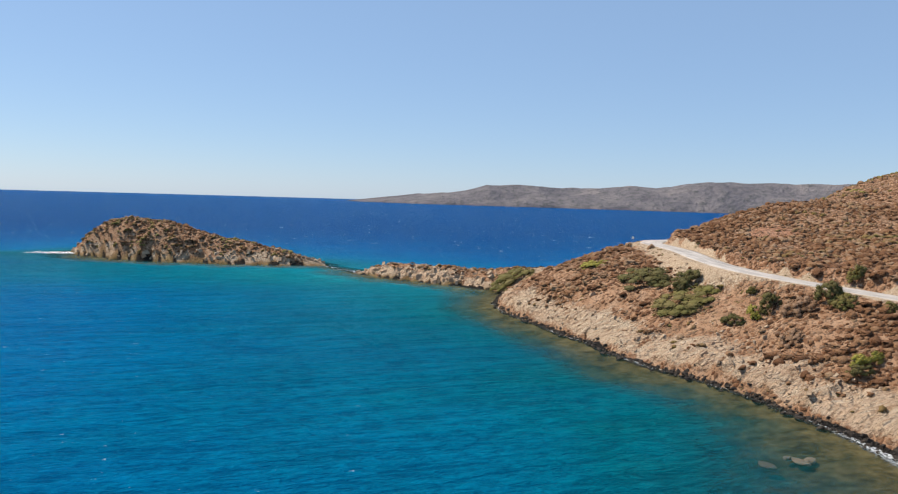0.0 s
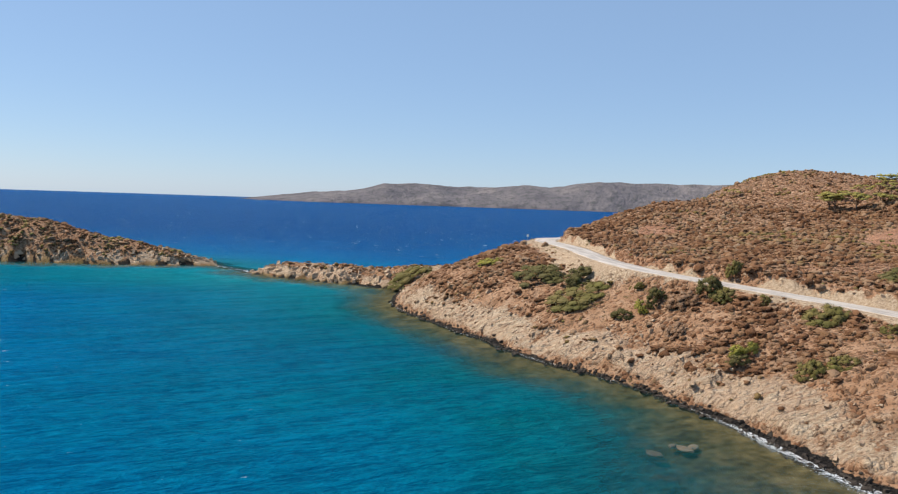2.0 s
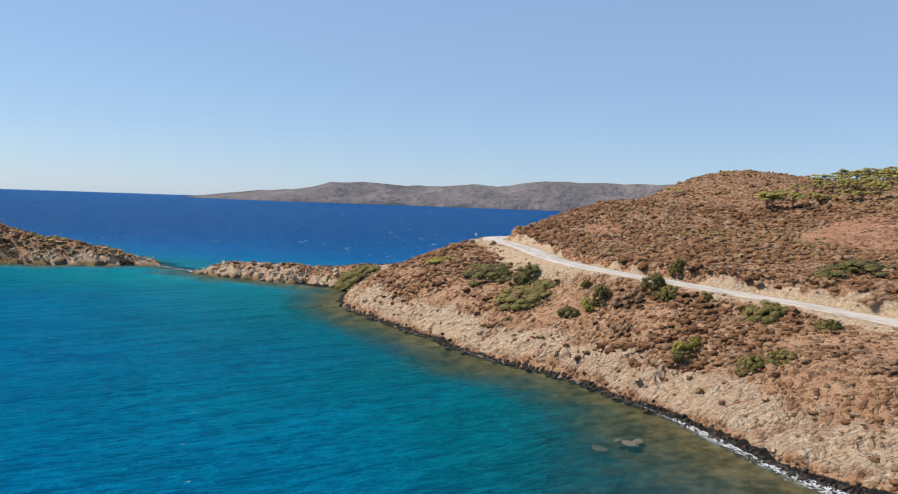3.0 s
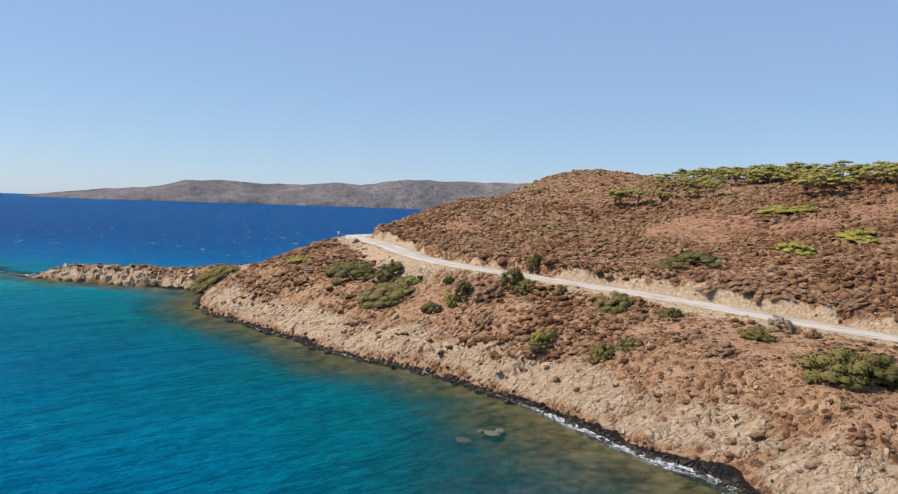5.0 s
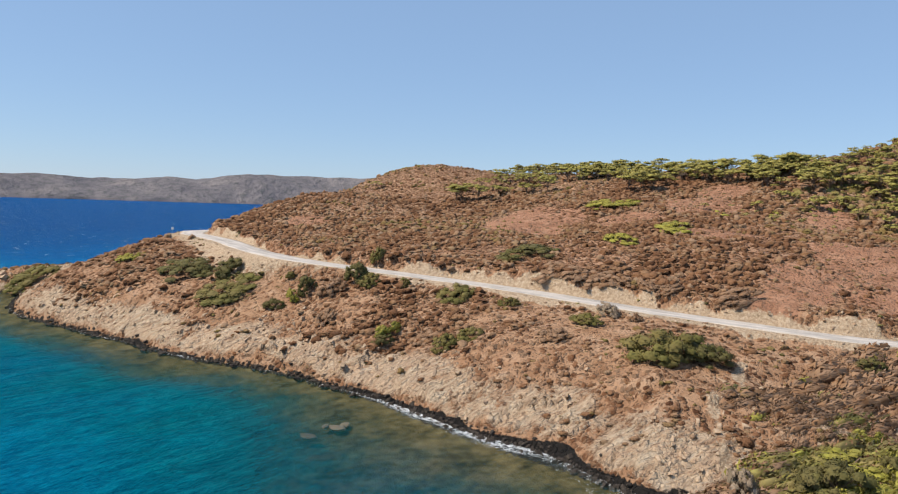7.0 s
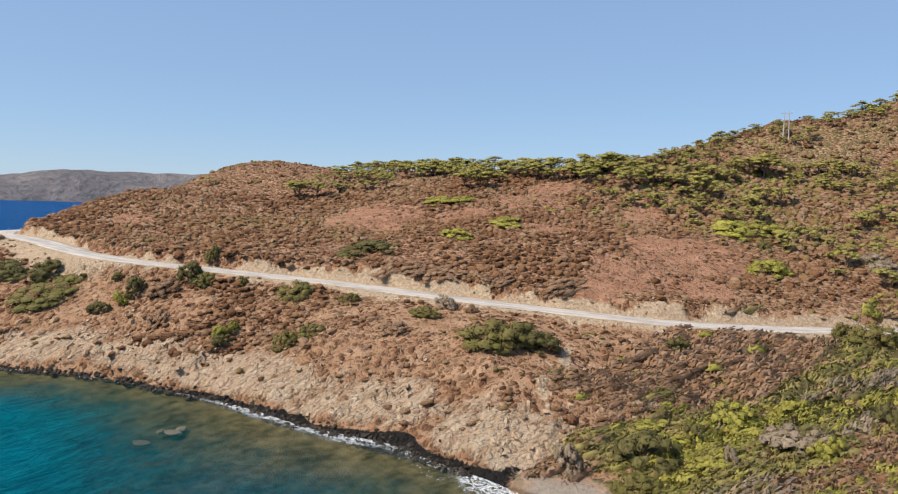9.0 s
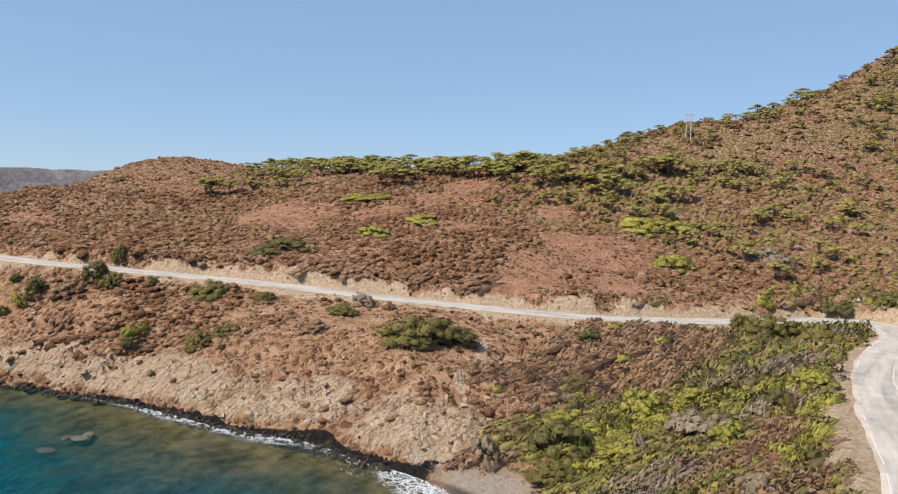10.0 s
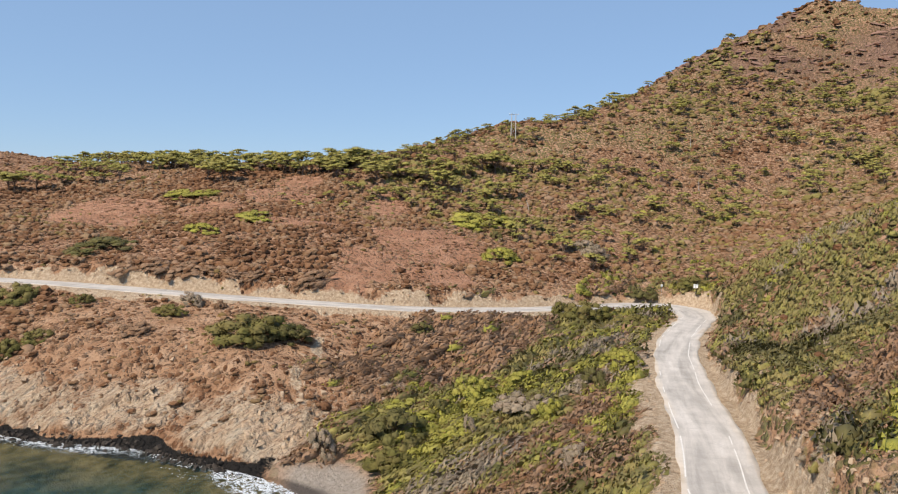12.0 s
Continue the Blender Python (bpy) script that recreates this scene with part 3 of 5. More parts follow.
    bar = np.exp(-((x + 56) ** 2 / 200 + (y - 397 - (x + 56) * -0.9) ** 2 / 60))
    floor_z = np.maximum(floor_z, -0.7 - 2.5 * (1 - bar) - 30 * (bar < 0.02))
    if detail:
        rock_ = 0.8 * fbm(x, y, 9, 4, 41)
        floor_z = floor_z + rock_ * step(0.5, 1.6, -floor_z) * step(9, 3, -floor_z)
        zi = zi + (zi > 0) * step(0, 3, zi) * (0.45 * facets(x * 0.9 + zi * 0.8, y * 0.4, 3.0, 17) * step(12, 5, zi) + 1.3 * fbm(x, y, 10, 4, 18))
        zs = zs + (zs > 0) * step(0, 1.5, zs) * (1.1 * facets(x + 0.6 * y, y * 0.6, 3.4, 19) + 0.8 * fbm(x, y, 8, 3, 20))
    z = np.where(base > 0, z, floor_z)
    mounds = np.maximum(zi, zs)
    z = np.where((mounds > 0) & (mounds > z), mounds, z)
    pier = step(0.0, 0.6, mounds) * (mounds >= z - 0.01)
    bare = np.zeros_like(z)
    for bx, by, wide, long in BARE:
        ux, uy = bx / math.hypot(bx, by), by / math.hypot(bx, by)
        up, across = (x - bx) * ux + (y - by) * uy, (x - bx) * uy - (y - by) * ux
        bare = np.maximum(bare, step(1.1, 0.8, np.hypot(across / wide, up / long) + 0.6 * fbm(x, y, 11, 4, 60)))
    below = step(19.5, 14, base)
    thin = np.maximum(bare, below * 0.85 * step(-0.25, 0.1, fbm(x, y, 20, 3, 63)))
    thin = np.maximum(thin, 0.8 * cliff * step(-0.25, 0.1, fbm(x, y, 13, 3, 64) - 0.1))
    masks = {
        "rock": np.clip(np.maximum(cliff * step(9.5, 3.0, base) * (0.80 + 0.75 * fbm(x, y, 15, 3, 65)) * (1 - 0.8 * green_side(x, y)), pier * step(7.0, 3.5, mounds + 7 * fbm(x, y, 14, 3, 66))), 0, 1),
        "crag": step(105, 150, base) * step(-0.2, 0.3, fbm(x, y, 60, 3, 50)),
        "red": np.clip(bare + 0.35 * step(18, 24, base) * step(300, 220, np.hypot(x, y)), 0, 1),
        "cover": np.clip(1.0 + 0.3 * step(255, 320, x) - 0.7 * thin - 0.28 * step(0.05, 0.3, fbm(x, y, 24, 4, 67)), 0, 1.3), "green": np.clip(green_side(x, y) + 0.95 * step(300, 340, x) * step(0.0, 0.3, fbm(x, y, 60, 4, 68) + 0.32) + 0.5 * step(225, 260, x) * step(0.0, 0.25, fbm(x, y, 30, 3, 69) + 0.08), 0, 1),
        "gravel": np.maximum(step(np.where(uphill, 6.3, 8.2 + 8.0 * step(195, 215, y)), 5.0, dr + 1.6 * vnoise(x, y, 3.5, 61) + 1.4 * vnoise(x, y, 17, 76)) * (base > 2), 0.62 * step(1.5, 0.5, NEAR_PATH(x, y)[0] + 0.6 * vnoise(x, y, 3, 62))),
        "beach": np.clip(beach * 2.2, 0, 1) * step(2.4, 1.3, z) * step(-0.6, 0.2, z),
        "bed": step(0.1, -0.3, z),
        "wash": step(0.62, 0.35, z + 0.12 * vnoise(x, y, 3, 70)),
        "tide": step(0.95, 0.3, z - 0.45 * step(110, 96, y) + 0.35 * step(112, 135, y) - 0.75 * vnoise(x, y, 8, 74) - 0.3 * vnoise(x, y, 2.5, 77) - 0.05) * (1 - np.clip(beach * 5, 0, 1)) * step(-0.7, -0.1, z),
        "road": dr, "coast": off, "base": base, "cliff": cliff,
    }
    return z.reshape(shape), {k: v.reshape(shape) for k, v in masks.items()}


# ---- mesh helpers ----
def unit(v):
    return v / np.maximum(np.linalg.norm(v, axis=-1, keepdims=True), 1e-9)


def mesh_from(name, verts, faces, material=None, smooth=False, normals=None, **layers):
    """A mesh from arrays: vertices, and triangles or quads; layers are values on the vertices."""
    verts, faces = np.asarray(verts, np.float32), np.asarray(faces, np.int32)
    me = bpy.data.meshes.new(name)
    n, k = faces.shape
    me.vertices.add(len(verts))
    me.vertices.foreach_set("co", verts.ravel())
    me.loops.add(n * k)
    me.loops.foreach_set("vertex_index", faces.ravel())
    me.polygons.add(n)
    me.polygons.foreach_set("loop_start", np.arange(0, n * k, k, dtype=np.int32))
    me.polygons.foreach_set("use_smooth", np.full(n, smooth))
    for key, values in layers.items():
        me.attributes.new(key, "FLOAT", "POINT").data.foreach_set("value", np.asarray(values, np.float32).ravel())
    if material:
        me.materials.append(material)
    if normals is not None:
        me.attributes.new("custom_normal", "FLOAT_VECTOR", "POINT").data.foreach_set("vector", np.asarray(normals, np.float32).ravel())
    me.update(calc_edges=True)
    return me


def part(name, me, parent, label=""):
    ob = new(name, me)
    ob.parent = parent
    return tagged(ob, label=label)


def grid_faces(rows, cols, wrap=False):
    i, j = np.meshgrid(np.arange(rows - 1), np.arange(cols if wrap else cols - 1), indexing="ij")
    i, j = i.ravel(), j.ravel()
    k = (j + 1) % cols
    return np.stack([i * cols + j, i * cols + k, (i + 1) * cols + k, (i + 1) * cols + j], 1)


def height(x, y):
    """Height of the ground at one place."""
    return float(land(np.array([x]), np.array([y]))[0][0])


# ---- ground: one sheet, finer where the hills are near ----
def build_ground():
    az = np.r_[np.arange(-37, 101, 0.2), np.arange(101, 323, 4.0)]
    rad = np.r_[0.02, 4, 20, 40, np.geomspace(55, 340, 330), np.geomspace(343, 800, 90), np.geomspace(820, 1600, 20), 2400, 3600, 4990]
    a, r = np.meshgrid(np.radians(az), rad)
    x, y = r * np.sin(a), r * np.cos(a)
    z, masks = land(x, y)
    verts = np.stack([x, y, z], -1).reshape(-1, 3)
    keep = {k: masks[k] for k in ("rock", "crag", "red", "gravel", "beach", "bed", "tide", "cover", "green", "wash")}
    me = mesh_from("ground", verts, grid_faces(len(rad), len(az), True)[:, ::-1], GROUND, True, **keep)
    return tagged(new("ground", me), "dry red-brown hillside with pale rocky sea slope and sandy shore", "ground", kind="structure")


def build_sea():
    az = np.r_[np.arange(-40, 102, 0.4), np.arange(102, 320, 3.0)]
    rad = np.r_[0.02, 3, np.geomspace(12, 60, 40), np.geomspace(61, 420, 210), np.geomspace(425, 4990, 60)]
    a, r = np.meshgrid(np.radians(az), rad)
    x, y = r * np.sin(a), r * np.cos(a)
    z, _ = land(x, y)
    near_beach = np.hypot(x - 83, y - 58)
    force = 0.35 + 0.45 * step(150, 112, y) + 0.2 * step(22, 8, near_beach)
    surf = step(0.75 + 0.5 * step(20, 8, near_beach), 0.1, -z) * force * (0.55 + 0.75 * step(-0.3, 0.4, vnoise(x + 0.4 * y, y, 11, 92)))
    faces = grid_faces(len(rad), len(az), True)[:, ::-1]
    faces = faces[(z.ravel()[faces] < 3).any(1)]
    u, v = x * 0.92 + y * 0.39, y * 0.92 - x * 0.39
    swell = 0.22 * fbm(u * 0.22, v, 9, 2, 91) * step(430, 330, r) * step(0.5, 4.0, -z)
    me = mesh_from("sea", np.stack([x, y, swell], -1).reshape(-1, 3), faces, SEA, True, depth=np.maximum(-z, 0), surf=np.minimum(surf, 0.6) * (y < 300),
                   sandy=np.exp(-((y - 352 + 0.42 * x) / 70) ** 2) * step(-260, -140, x) * step(45, 10, x) * step(0.5, 2.5, -z))
    return tagged(new("sea", me), "clear sea, turquoise over the shallows and deep blue beyond", "water", kind="structure")


def build_far_headland():
    """A long low range across the bay."""
    top = np.array([(-520, 0), (-462, 9), (-380, 20), (-242, 38), (-75, 54), (36, 68), (120, 84), (175, 101), (240, 99), (327, 105), (478, 98), (600, 96),
                    (720, 99), (849, 114), (976, 112), (1060, 119), (1205, 143), (1288, 147), (1400, 143), (1551, 142), (1700, 141), (2000, 150), (2500, 120)], float)
    u = np.arange(-520, 2500, 9.0)
    v = np.linspace(-1, 1, 60)
    uu, vv = np.meshgrid(u, v, indexing="ij")
    crest = np.interp(uu, top[:, 0], top[:, 1])
    axis = 3730 - np.maximum(uu - 100, 0) ** 2 * 1.25e-4
    half = np.minimum(60 + 0.7 * (uu + 520), 360)
    yy = axis + vv * half + 30 * vnoise(uu, vv * 300, 160, 71)
    rise = np.clip(1 - np.abs(vv), 0, 1)
    z = crest * np.minimum(1, rise * (1.25 + 0.5 * vnoise(uu, vv * 400, 190, 72))) ** 0.8
    z = z + (12 * np.abs(fbm(uu, vv * 360, 120, 4, 73)) - 6) * rise * np.clip(crest / 60, 0, 1) - 3 * (rise < 0.02)
    m = Nodes("hazed_far_hillside", 0.95, 0.1)
    k, f = m.noise(0.008, 5, 0.6), m.noise(0.035, 6, 0.72)
    # distance haze painted into the base colour: scrub brown turned grey and bluish
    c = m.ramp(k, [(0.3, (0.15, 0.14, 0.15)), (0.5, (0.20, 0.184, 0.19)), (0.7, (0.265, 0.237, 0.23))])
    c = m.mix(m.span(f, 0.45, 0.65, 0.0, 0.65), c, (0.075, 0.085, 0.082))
    m.bump(m.math("ADD", f, m.math("MULTIPLY", k, 2.0)), 0.9, 16.0)
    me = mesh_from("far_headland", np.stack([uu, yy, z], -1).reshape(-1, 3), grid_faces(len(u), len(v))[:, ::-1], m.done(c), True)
    return tagged(new("far_headland", me), "long low brown scrub-covered hills across the bay", "hills", kind="structure")


def build_road():
    """A worn asphalt strip with ragged edges on its gravel bed."""
    line = resample(ROAD, 1.5)
    way = np.gradient(line[:, :2], axis=0)
    way /= np.hypot(way[:, 0], way[:, 1])[:, None]
    side = np.stack([way[:, 1], -way[:, 0]], 1)
    s = np.arange(len(line)) * 1.5
    across = np.array([-4.1, -4.0, -3.2, -2, -0.7, 0.7, 2, 3.2, 3.8, 3.9])
    rough = 0.35 * vnoise(s, 0 * s, 4, 81)[:, None] * np.sign(across) * (np.abs(across) > 3.5)
    bend = 1 + 0.45 * np.exp(-(np.hypot(line[:, 0] - 196, line[:, 1] - 27) / 13) ** 2)[:, None]     # wider round the bend
    off = (across + rough) * bend
    x, y = line[:, :1] + side[:, :1] * off, line[:, 1:2] + side[:, 1:] * off
    z = line[:, 2:3] + 0.16 - 0.012 * off ** 2 * 0.3 - 0.35 * np.isin(np.arange(len(across)), (0, len(across) - 1))
    me = mesh_from("road", np.stack([x, y, z], -1).reshape(-1, 3), grid_faces(len(line), len(across))[:, ::-1], ASPHALT, True,
                   edge=np.repeat(np.abs(across)[None] / 4.2, len(line), 0), along=np.repeat(s[:, None], len(across), 1), across=off)
    road = tagged(new("road", me), "narrow sun-bleached asphalt road with dusty broken edges", "road", kind="structure")
    # worn edge lines, with gaps
    for k, where in enumerate((-3.35, 2.0)):
        verts, faces = [], []
        for i in range(0, len(line) - 1):
            if vnoise(np.array([s[i]]), np.array([k * 50.0]), 4, 82)[0] < (-0.1 if s[i] < 200 else 0.05 if s[i] < 330 else 0.3):
                continue
            b = len(verts)
            for q in (i, i + 1):
                wob = where + 0.12 * float(vnoise(np.array([s[q]]), np.array([9.0 * k]), 9, 83)[0])
                for o in (wob - 0.075, wob + 0.075):
                    p = line[q, :2] + side[q] * o
                    verts.append((p[0], p[1], line[q, 2] + 0.172 - 0.0036 * o * o))
            faces.append((b, b + 2, b + 3, b + 1))
        part("edge_line", mesh_from("edge_line", verts, np.array(faces), WHITE_PAINT), road, "worn white painted edge line")
    return road


build_ground()
build_sea()
build_far_headland()
build_road()


# ---- plants, stones and foam: shapes ----
rng = np.random.default_rng(7)


def dome(rings=2, sides=6):
    """A low cushion, as vertices and triangles, one metre in radius."""
    radius, level = (1.0, 0.75), (-0.25, 0.6)
    v = [(r * math.cos(2 * math.pi * (k + 0.5 * j) / sides), r * math.sin(2 * math.pi * (k + 0.5 * j) / sides), h)
         for j, (r, h) in enumerate(zip(radius, level)) for k in range(sides)] + [(0, 0, 1.0)]
    f = []
    for j in range(rings - 1):
        for k in range(sides):
            a, b = j * sides + k, j * sides + (k + 1) % sides
            f += [(a, b, b + sides), (a, b + sides, a + sides)]
    top = (rings - 1) * sides
    f += [(top + k, top + (k + 1) % sides, rings * sides) for k in range(sides)]
    return np.array(v), np.array(f)


def leaves(count, spread=(1, 1, 0.8), size=0.2, seed=1, shell=0.55, lean=0.0, comb=0.0):
    """Small leaf triangles filling a dome, denser towards its skin."""
    g = np.random.default_rng(seed)
    d = g.normal(size=(count, 3))
    d[:, 2] = np.abs(d[:, 2]) * 0.9 - 0.12
    d /= np.linalg.norm(d, axis=1)[:, None]
    c = d * (shell + (1 - shell) * g.random((count, 1))) * (0.8 + 0.35 * g.random((count, 1)))
    c = c * np.array(spread)
    c[:, 0] += lean * c[:, 2]
    a, b = g.normal(size=(count, 3)), g.normal(size=(count, 3)) + comb * np.array((2.0, 0.0, 0.9))
    a, b = a - 0.75 * (a * d).sum(1)[:, None] * d, b - 0.75 * (b * d).sum(1)[:, None] * d     # they lie along its skin
    a, b = unit(a), unit(b)
    s = size * (0.6 + 0.8 * g.random((count, 1)))
    v = np.stack([c - a * s * 0.5, c + a * s * 0.5 + b * s * 0.3, c + b * s * (1 + 0.6 * comb)], 1).reshape(-1, 3)
    f = np.arange(count * 3).reshape(-1, 3)
    inward = (np.cross(v[1::3] - v[::3], v[2::3] - v[::3]) * c).sum(1) < 0     # all leaves face outwards
    f[inward] = f[inward][:, ::-1]
    return v, f


def leafy(count, spread=(1, 1, 0.8), size=0.2, seed=1, shell=0.75, lean=0.0, core=0.68, comb=0.0):
    """Leaves over a solid heart of the same foliage, so that no light shows through."""
    v, f = leaves(count, spread, size, seed, shell, lean, comb)
    d, e = dome(2, 6)
    d = d * core * np.array(spread)
    d[:, 0] += lean * d[:, 2]
    return np.concatenate([v, d]), np.concatenate([f, e + len(v)])


def slab():
    """A rough block, one metre in half length."""
    v = np.array([(x, y, z) for z in (-1, 1) for y in (-1, 1) for x in (-1, 1)], float)
    v[4:, :2] *= 0.72
    f = np.array([(0, 2, 3, 1), (4, 5, 7, 6), (0, 1, 5, 4), (2, 6, 7, 3), (0, 4, 6, 2), (1, 3, 7, 5)])
    return v, np.concatenate([f[:, [0, 1, 2]], f[:, [0, 2, 3]]])


def scatter_mesh(name, shape, places, sizes, material, tint=None, jitter=0.25, turn=None, tilt=0.0, smooth=False, puff=None):
    """Many copies of a small shape as one mesh. sizes: (n, 3). Every copy is turned, and its corners are moved a little.
    puff: the corners' normals, for the soft light on a round plant; True takes them from the shape's middle."""
    v, f = shape
    n = len(places)
    turn = rng.random(n) * 2 * math.pi if turn is None else turn
    w = v[None] * (1 + jitter * rng.normal(size=(n, len(v), 1)).clip(-1.6, 1.6)) * sizes[:, None, :]
    if tilt:
        e = rng.normal(size=(n, 1)) * tilt
        w = np.stack([w[..., 0] * np.cos(e) - w[..., 2] * np.sin(e), w[..., 1], w[..., 0] * np.sin(e) + w[..., 2] * np.cos(e)], -1)
    c, s = np.cos(turn)[:, None], np.sin(turn)[:, None]
    w = np.stack([w[..., 0] * c - w[..., 1] * s, w[..., 0] * s + w[..., 1] * c, w[..., 2]], -1) + places[:, None, :]
    normals = None
    if puff is not None:
        q = unit((unit(v) if puff is True else puff)[None] / sizes[:, None, :] + 0.25 * rng.normal(size=(n, len(v), 3)) / sizes.max())
        normals = np.stack([q[..., 0] * c - q[..., 1] * s, q[..., 0] * s + q[..., 1] * c, q[..., 2]], -1).reshape(-1, 3)
        smooth = True
    faces = (f[None] + (np.arange(n) * len(v))[:, None, None]).reshape(-1, f.shape[1])
    t = rng.random(n) if tint is None else tint
    return mesh_from(name, w.reshape(-1, 3), faces, material, smooth, normals, tint=np.repeat(t, len(v)))


def tube(points, radii, sides=6):
    """A tapered bent stick through points."""
    p = np.array(points, float)
    ways = np.gradient(p, axis=0)
    v = []
    for q, w, r in zip(p, ways, radii):
        w = Vector(w).normalized()
        a = w.orthogonal().normalized()
        b = w.cross(a)
        v += [Vector(q) + (a * math.cos(2 * math.pi * k / sides) + b * math.sin(2 * math.pi * k / sides)) * r for k in range(sides)]
    f = [(j * sides + k, j * sides + (k + 1) % sides, (j + 1) * sides + (k + 1) % sides, (j + 1) * sides + k)
         for j in range(len(p) - 1) for k in range(sides)]
    v += [Vector(p[-1])]
    last = (len(p) - 1) * sides
    f += [(last + k, last + (k + 1) % sides, len(v) - 1, len(v) - 1) for k in range(sides)]
    tri = [(a, b, c) for a, b, c, d in f] + [(a, c, d) for a, b, c, d in f if c != d]
    return np.array([tuple(q) for q in v]), np.array(tri)


def joined(pieces):
    verts, faces, base = [], [], 0
    for v, f in pieces:
        verts.append(v)
        faces.append(f + base)
        base += len(v)
    return np.concatenate(verts), np.concatenate(faces)


def box(size, at=(0, 0, 0), bevel=0.0):
    bm = bmesh.new()
    bmesh.ops.create_cube(bm, size=1.0, matrix=Matrix.Translation(at) @ Matrix.Diagonal((*size, 1)))
    if bevel:
        bmesh.ops.bevel(bm, geom=bm.edges[:], offset=bevel, segments=2, affect="EDGES")
    bmesh.ops.triangulate(bm, faces=bm.faces[:])
    bm.verts.index_update()
    out = np.array([tuple(q.co) for q in bm.verts]), np.array([[q.index for q in fc.verts] for fc in bm.faces])
    bm.free()
    return out


# ---- where things may grow ----
def spread(n, x0, x1, y0, y1, chance):
    """Random places in a stretch of the plan, kept by a chance that depends on the ground."""
    x, y = rng.uniform(x0, x1, n), rng.uniform(y0, y1, n)
    z, m = land(x, y)
    keep = rng.random(n) < chance(x, y, z, m)
    return np.stack([x, y, z], 1)[keep], {k: v[keep] for k, v in m.items()}


def shrub_sizes(n, low, high, flat=0.6):
    r = low + (high - low) * rng.random(n) ** 2
    return np.stack([r * (0.8 + 0.5 * rng.random(n)), r * (0.8 + 0.4 * rng.random(n)), r * flat * (0.7 + 0.6 * rng.random(n))], 1)


def stuff(name, me, label, category):
    return tagged(new(name, me), label, category, kind="stuff")


def build_scrub():
    """Cushions of dry scrub over the slopes above the shore, the hill and the islet."""
    def chance(x, y, z, m):
        k = (0.10 + 0.9 * m["cover"] ** 2) * step(2.2, 5.5, z) * step(6.0, 8.5, m["road"]) * (1 - m["gravel"]) ** 1.5
        k = k * (0.3 + 0.7 * step(-0.2, 0.12, fbm(x, y, 11, 3, 108)))
        return k * (1 - 0.6 * m["rock"]) * (1 - 0.6 * m["green"])
    p, m = spread(74000, 20, 320, 60, 330, chance)
    p2, m2 = spread(9000, 60, 330, -35, 60, chance)
    p, cover = np.concatenate([p, p2]), np.r_[m["cover"], m2["cover"]]
    keep = np.hypot(p[:, 0], p[:, 1]) < 330
    p, cover = p[keep], cover[keep]
    field = 0.5 + 0.9 * fbm(p[:, 0], p[:, 1], 30, 3, 103)
    flank = step(200, 245, p[:, 0]) * step(180, 145, p[:, 1])
    tint = np.clip(0.5 * field + 0.65 * rng.random(len(p)) - 0.05 - 0.28 * np.minimum(cover, 1) * (1 - flank) + 0.06 * flank, 0, 1)
    s = shrub_sizes(len(p), 0.25, 1.5, 0.7) * (0.45 + 0.6 * cover + 0.25 * flank)[:, None]
    p[:, 2] -= 0.1 * s[:, 2]
    near = np.hypot(p[:, 0], p[:, 1]) < 150
    stuff("dry_scrub", scatter_mesh("dry_scrub", leafy(18, size=0.34, seed=3, core=0.8), p[near], s[near], SCRUB, tint[near], 0.1, puff=True), "brown sun-dried cushion scrub covering the slopes", "scrub")
    stuff("dry_scrub", scatter_mesh("dry_scrub", dome(2, 5), p[~near], s[~near] * 1.05, SCRUB, tint[~near], 0.2, puff=True), "brown and rust-coloured dry scrub on the hillside", "scrub")
    # the higher hill and the mountain: larger, fewer
    def upper(x, y, z, m):
        return step(10, 30, z) * step(325, 340, np.hypot(x, y)) * (1 - 0.8 * m["crag"]) * (0.9 - 0.5 * step(0, 0.3, fbm(x, y, 50, 3, 104)))
    q, _ = spread(30000, 100, 660, -110, 420, upper)
    lush = np.exp(-(((q[:, 0] - 515) + 0.3 * (q[:, 1] + 25)) / 42) ** 2 - ((q[:, 1] + 28) / 38) ** 2)
    t = np.clip(0.7 * rng.random(len(q)) + 0.08 + 0.9 * fbm(q[:, 0], q[:, 1], 55, 3, 105) + 0.6 * lush, 0, 1)
    stuff("mountain_scrub", scatter_mesh("mountain_scrub", dome(2, 5), q, shrub_sizes(len(q), 0.5, 2.1, 0.7) * (1.0 - 0.35 * step(240, 290, q[:, 1]) + 0.4 * (t > 0.75) * (q[:, 1] < 250) + 0.25 * step(430, 520, np.hypot(q[:, 0], q[:, 1])))[:, None], SCRUB, t, 0.22, puff=True), "brown and olive scrub on the mountain flank", "scrub")
    # islet and spit
    def isle(x, y, z, m):
        return step(3.0, 6.5, z + 3 * fbm(x, y, 14, 3, 106)) * (m["base"] < 0.5) * 0.95
    q, _ = spread(16000, -225, 45, 330, 460, isle)
    stuff("islet_scrub", scatter_mesh("islet_scrub", dome(2, 5), q, shrub_sizes(len(q), 0.5, 1.5, 0.7), SCRUB,
          np.clip(0.12 + 0.72 * rng.random(len(q)) + 0.5 * fbm(q[:, 0], q[:, 1], 16, 3, 107), 0, 1), 0.2, puff=True), "low olive-brown scrub on the rocky islet and spit", "scrub")


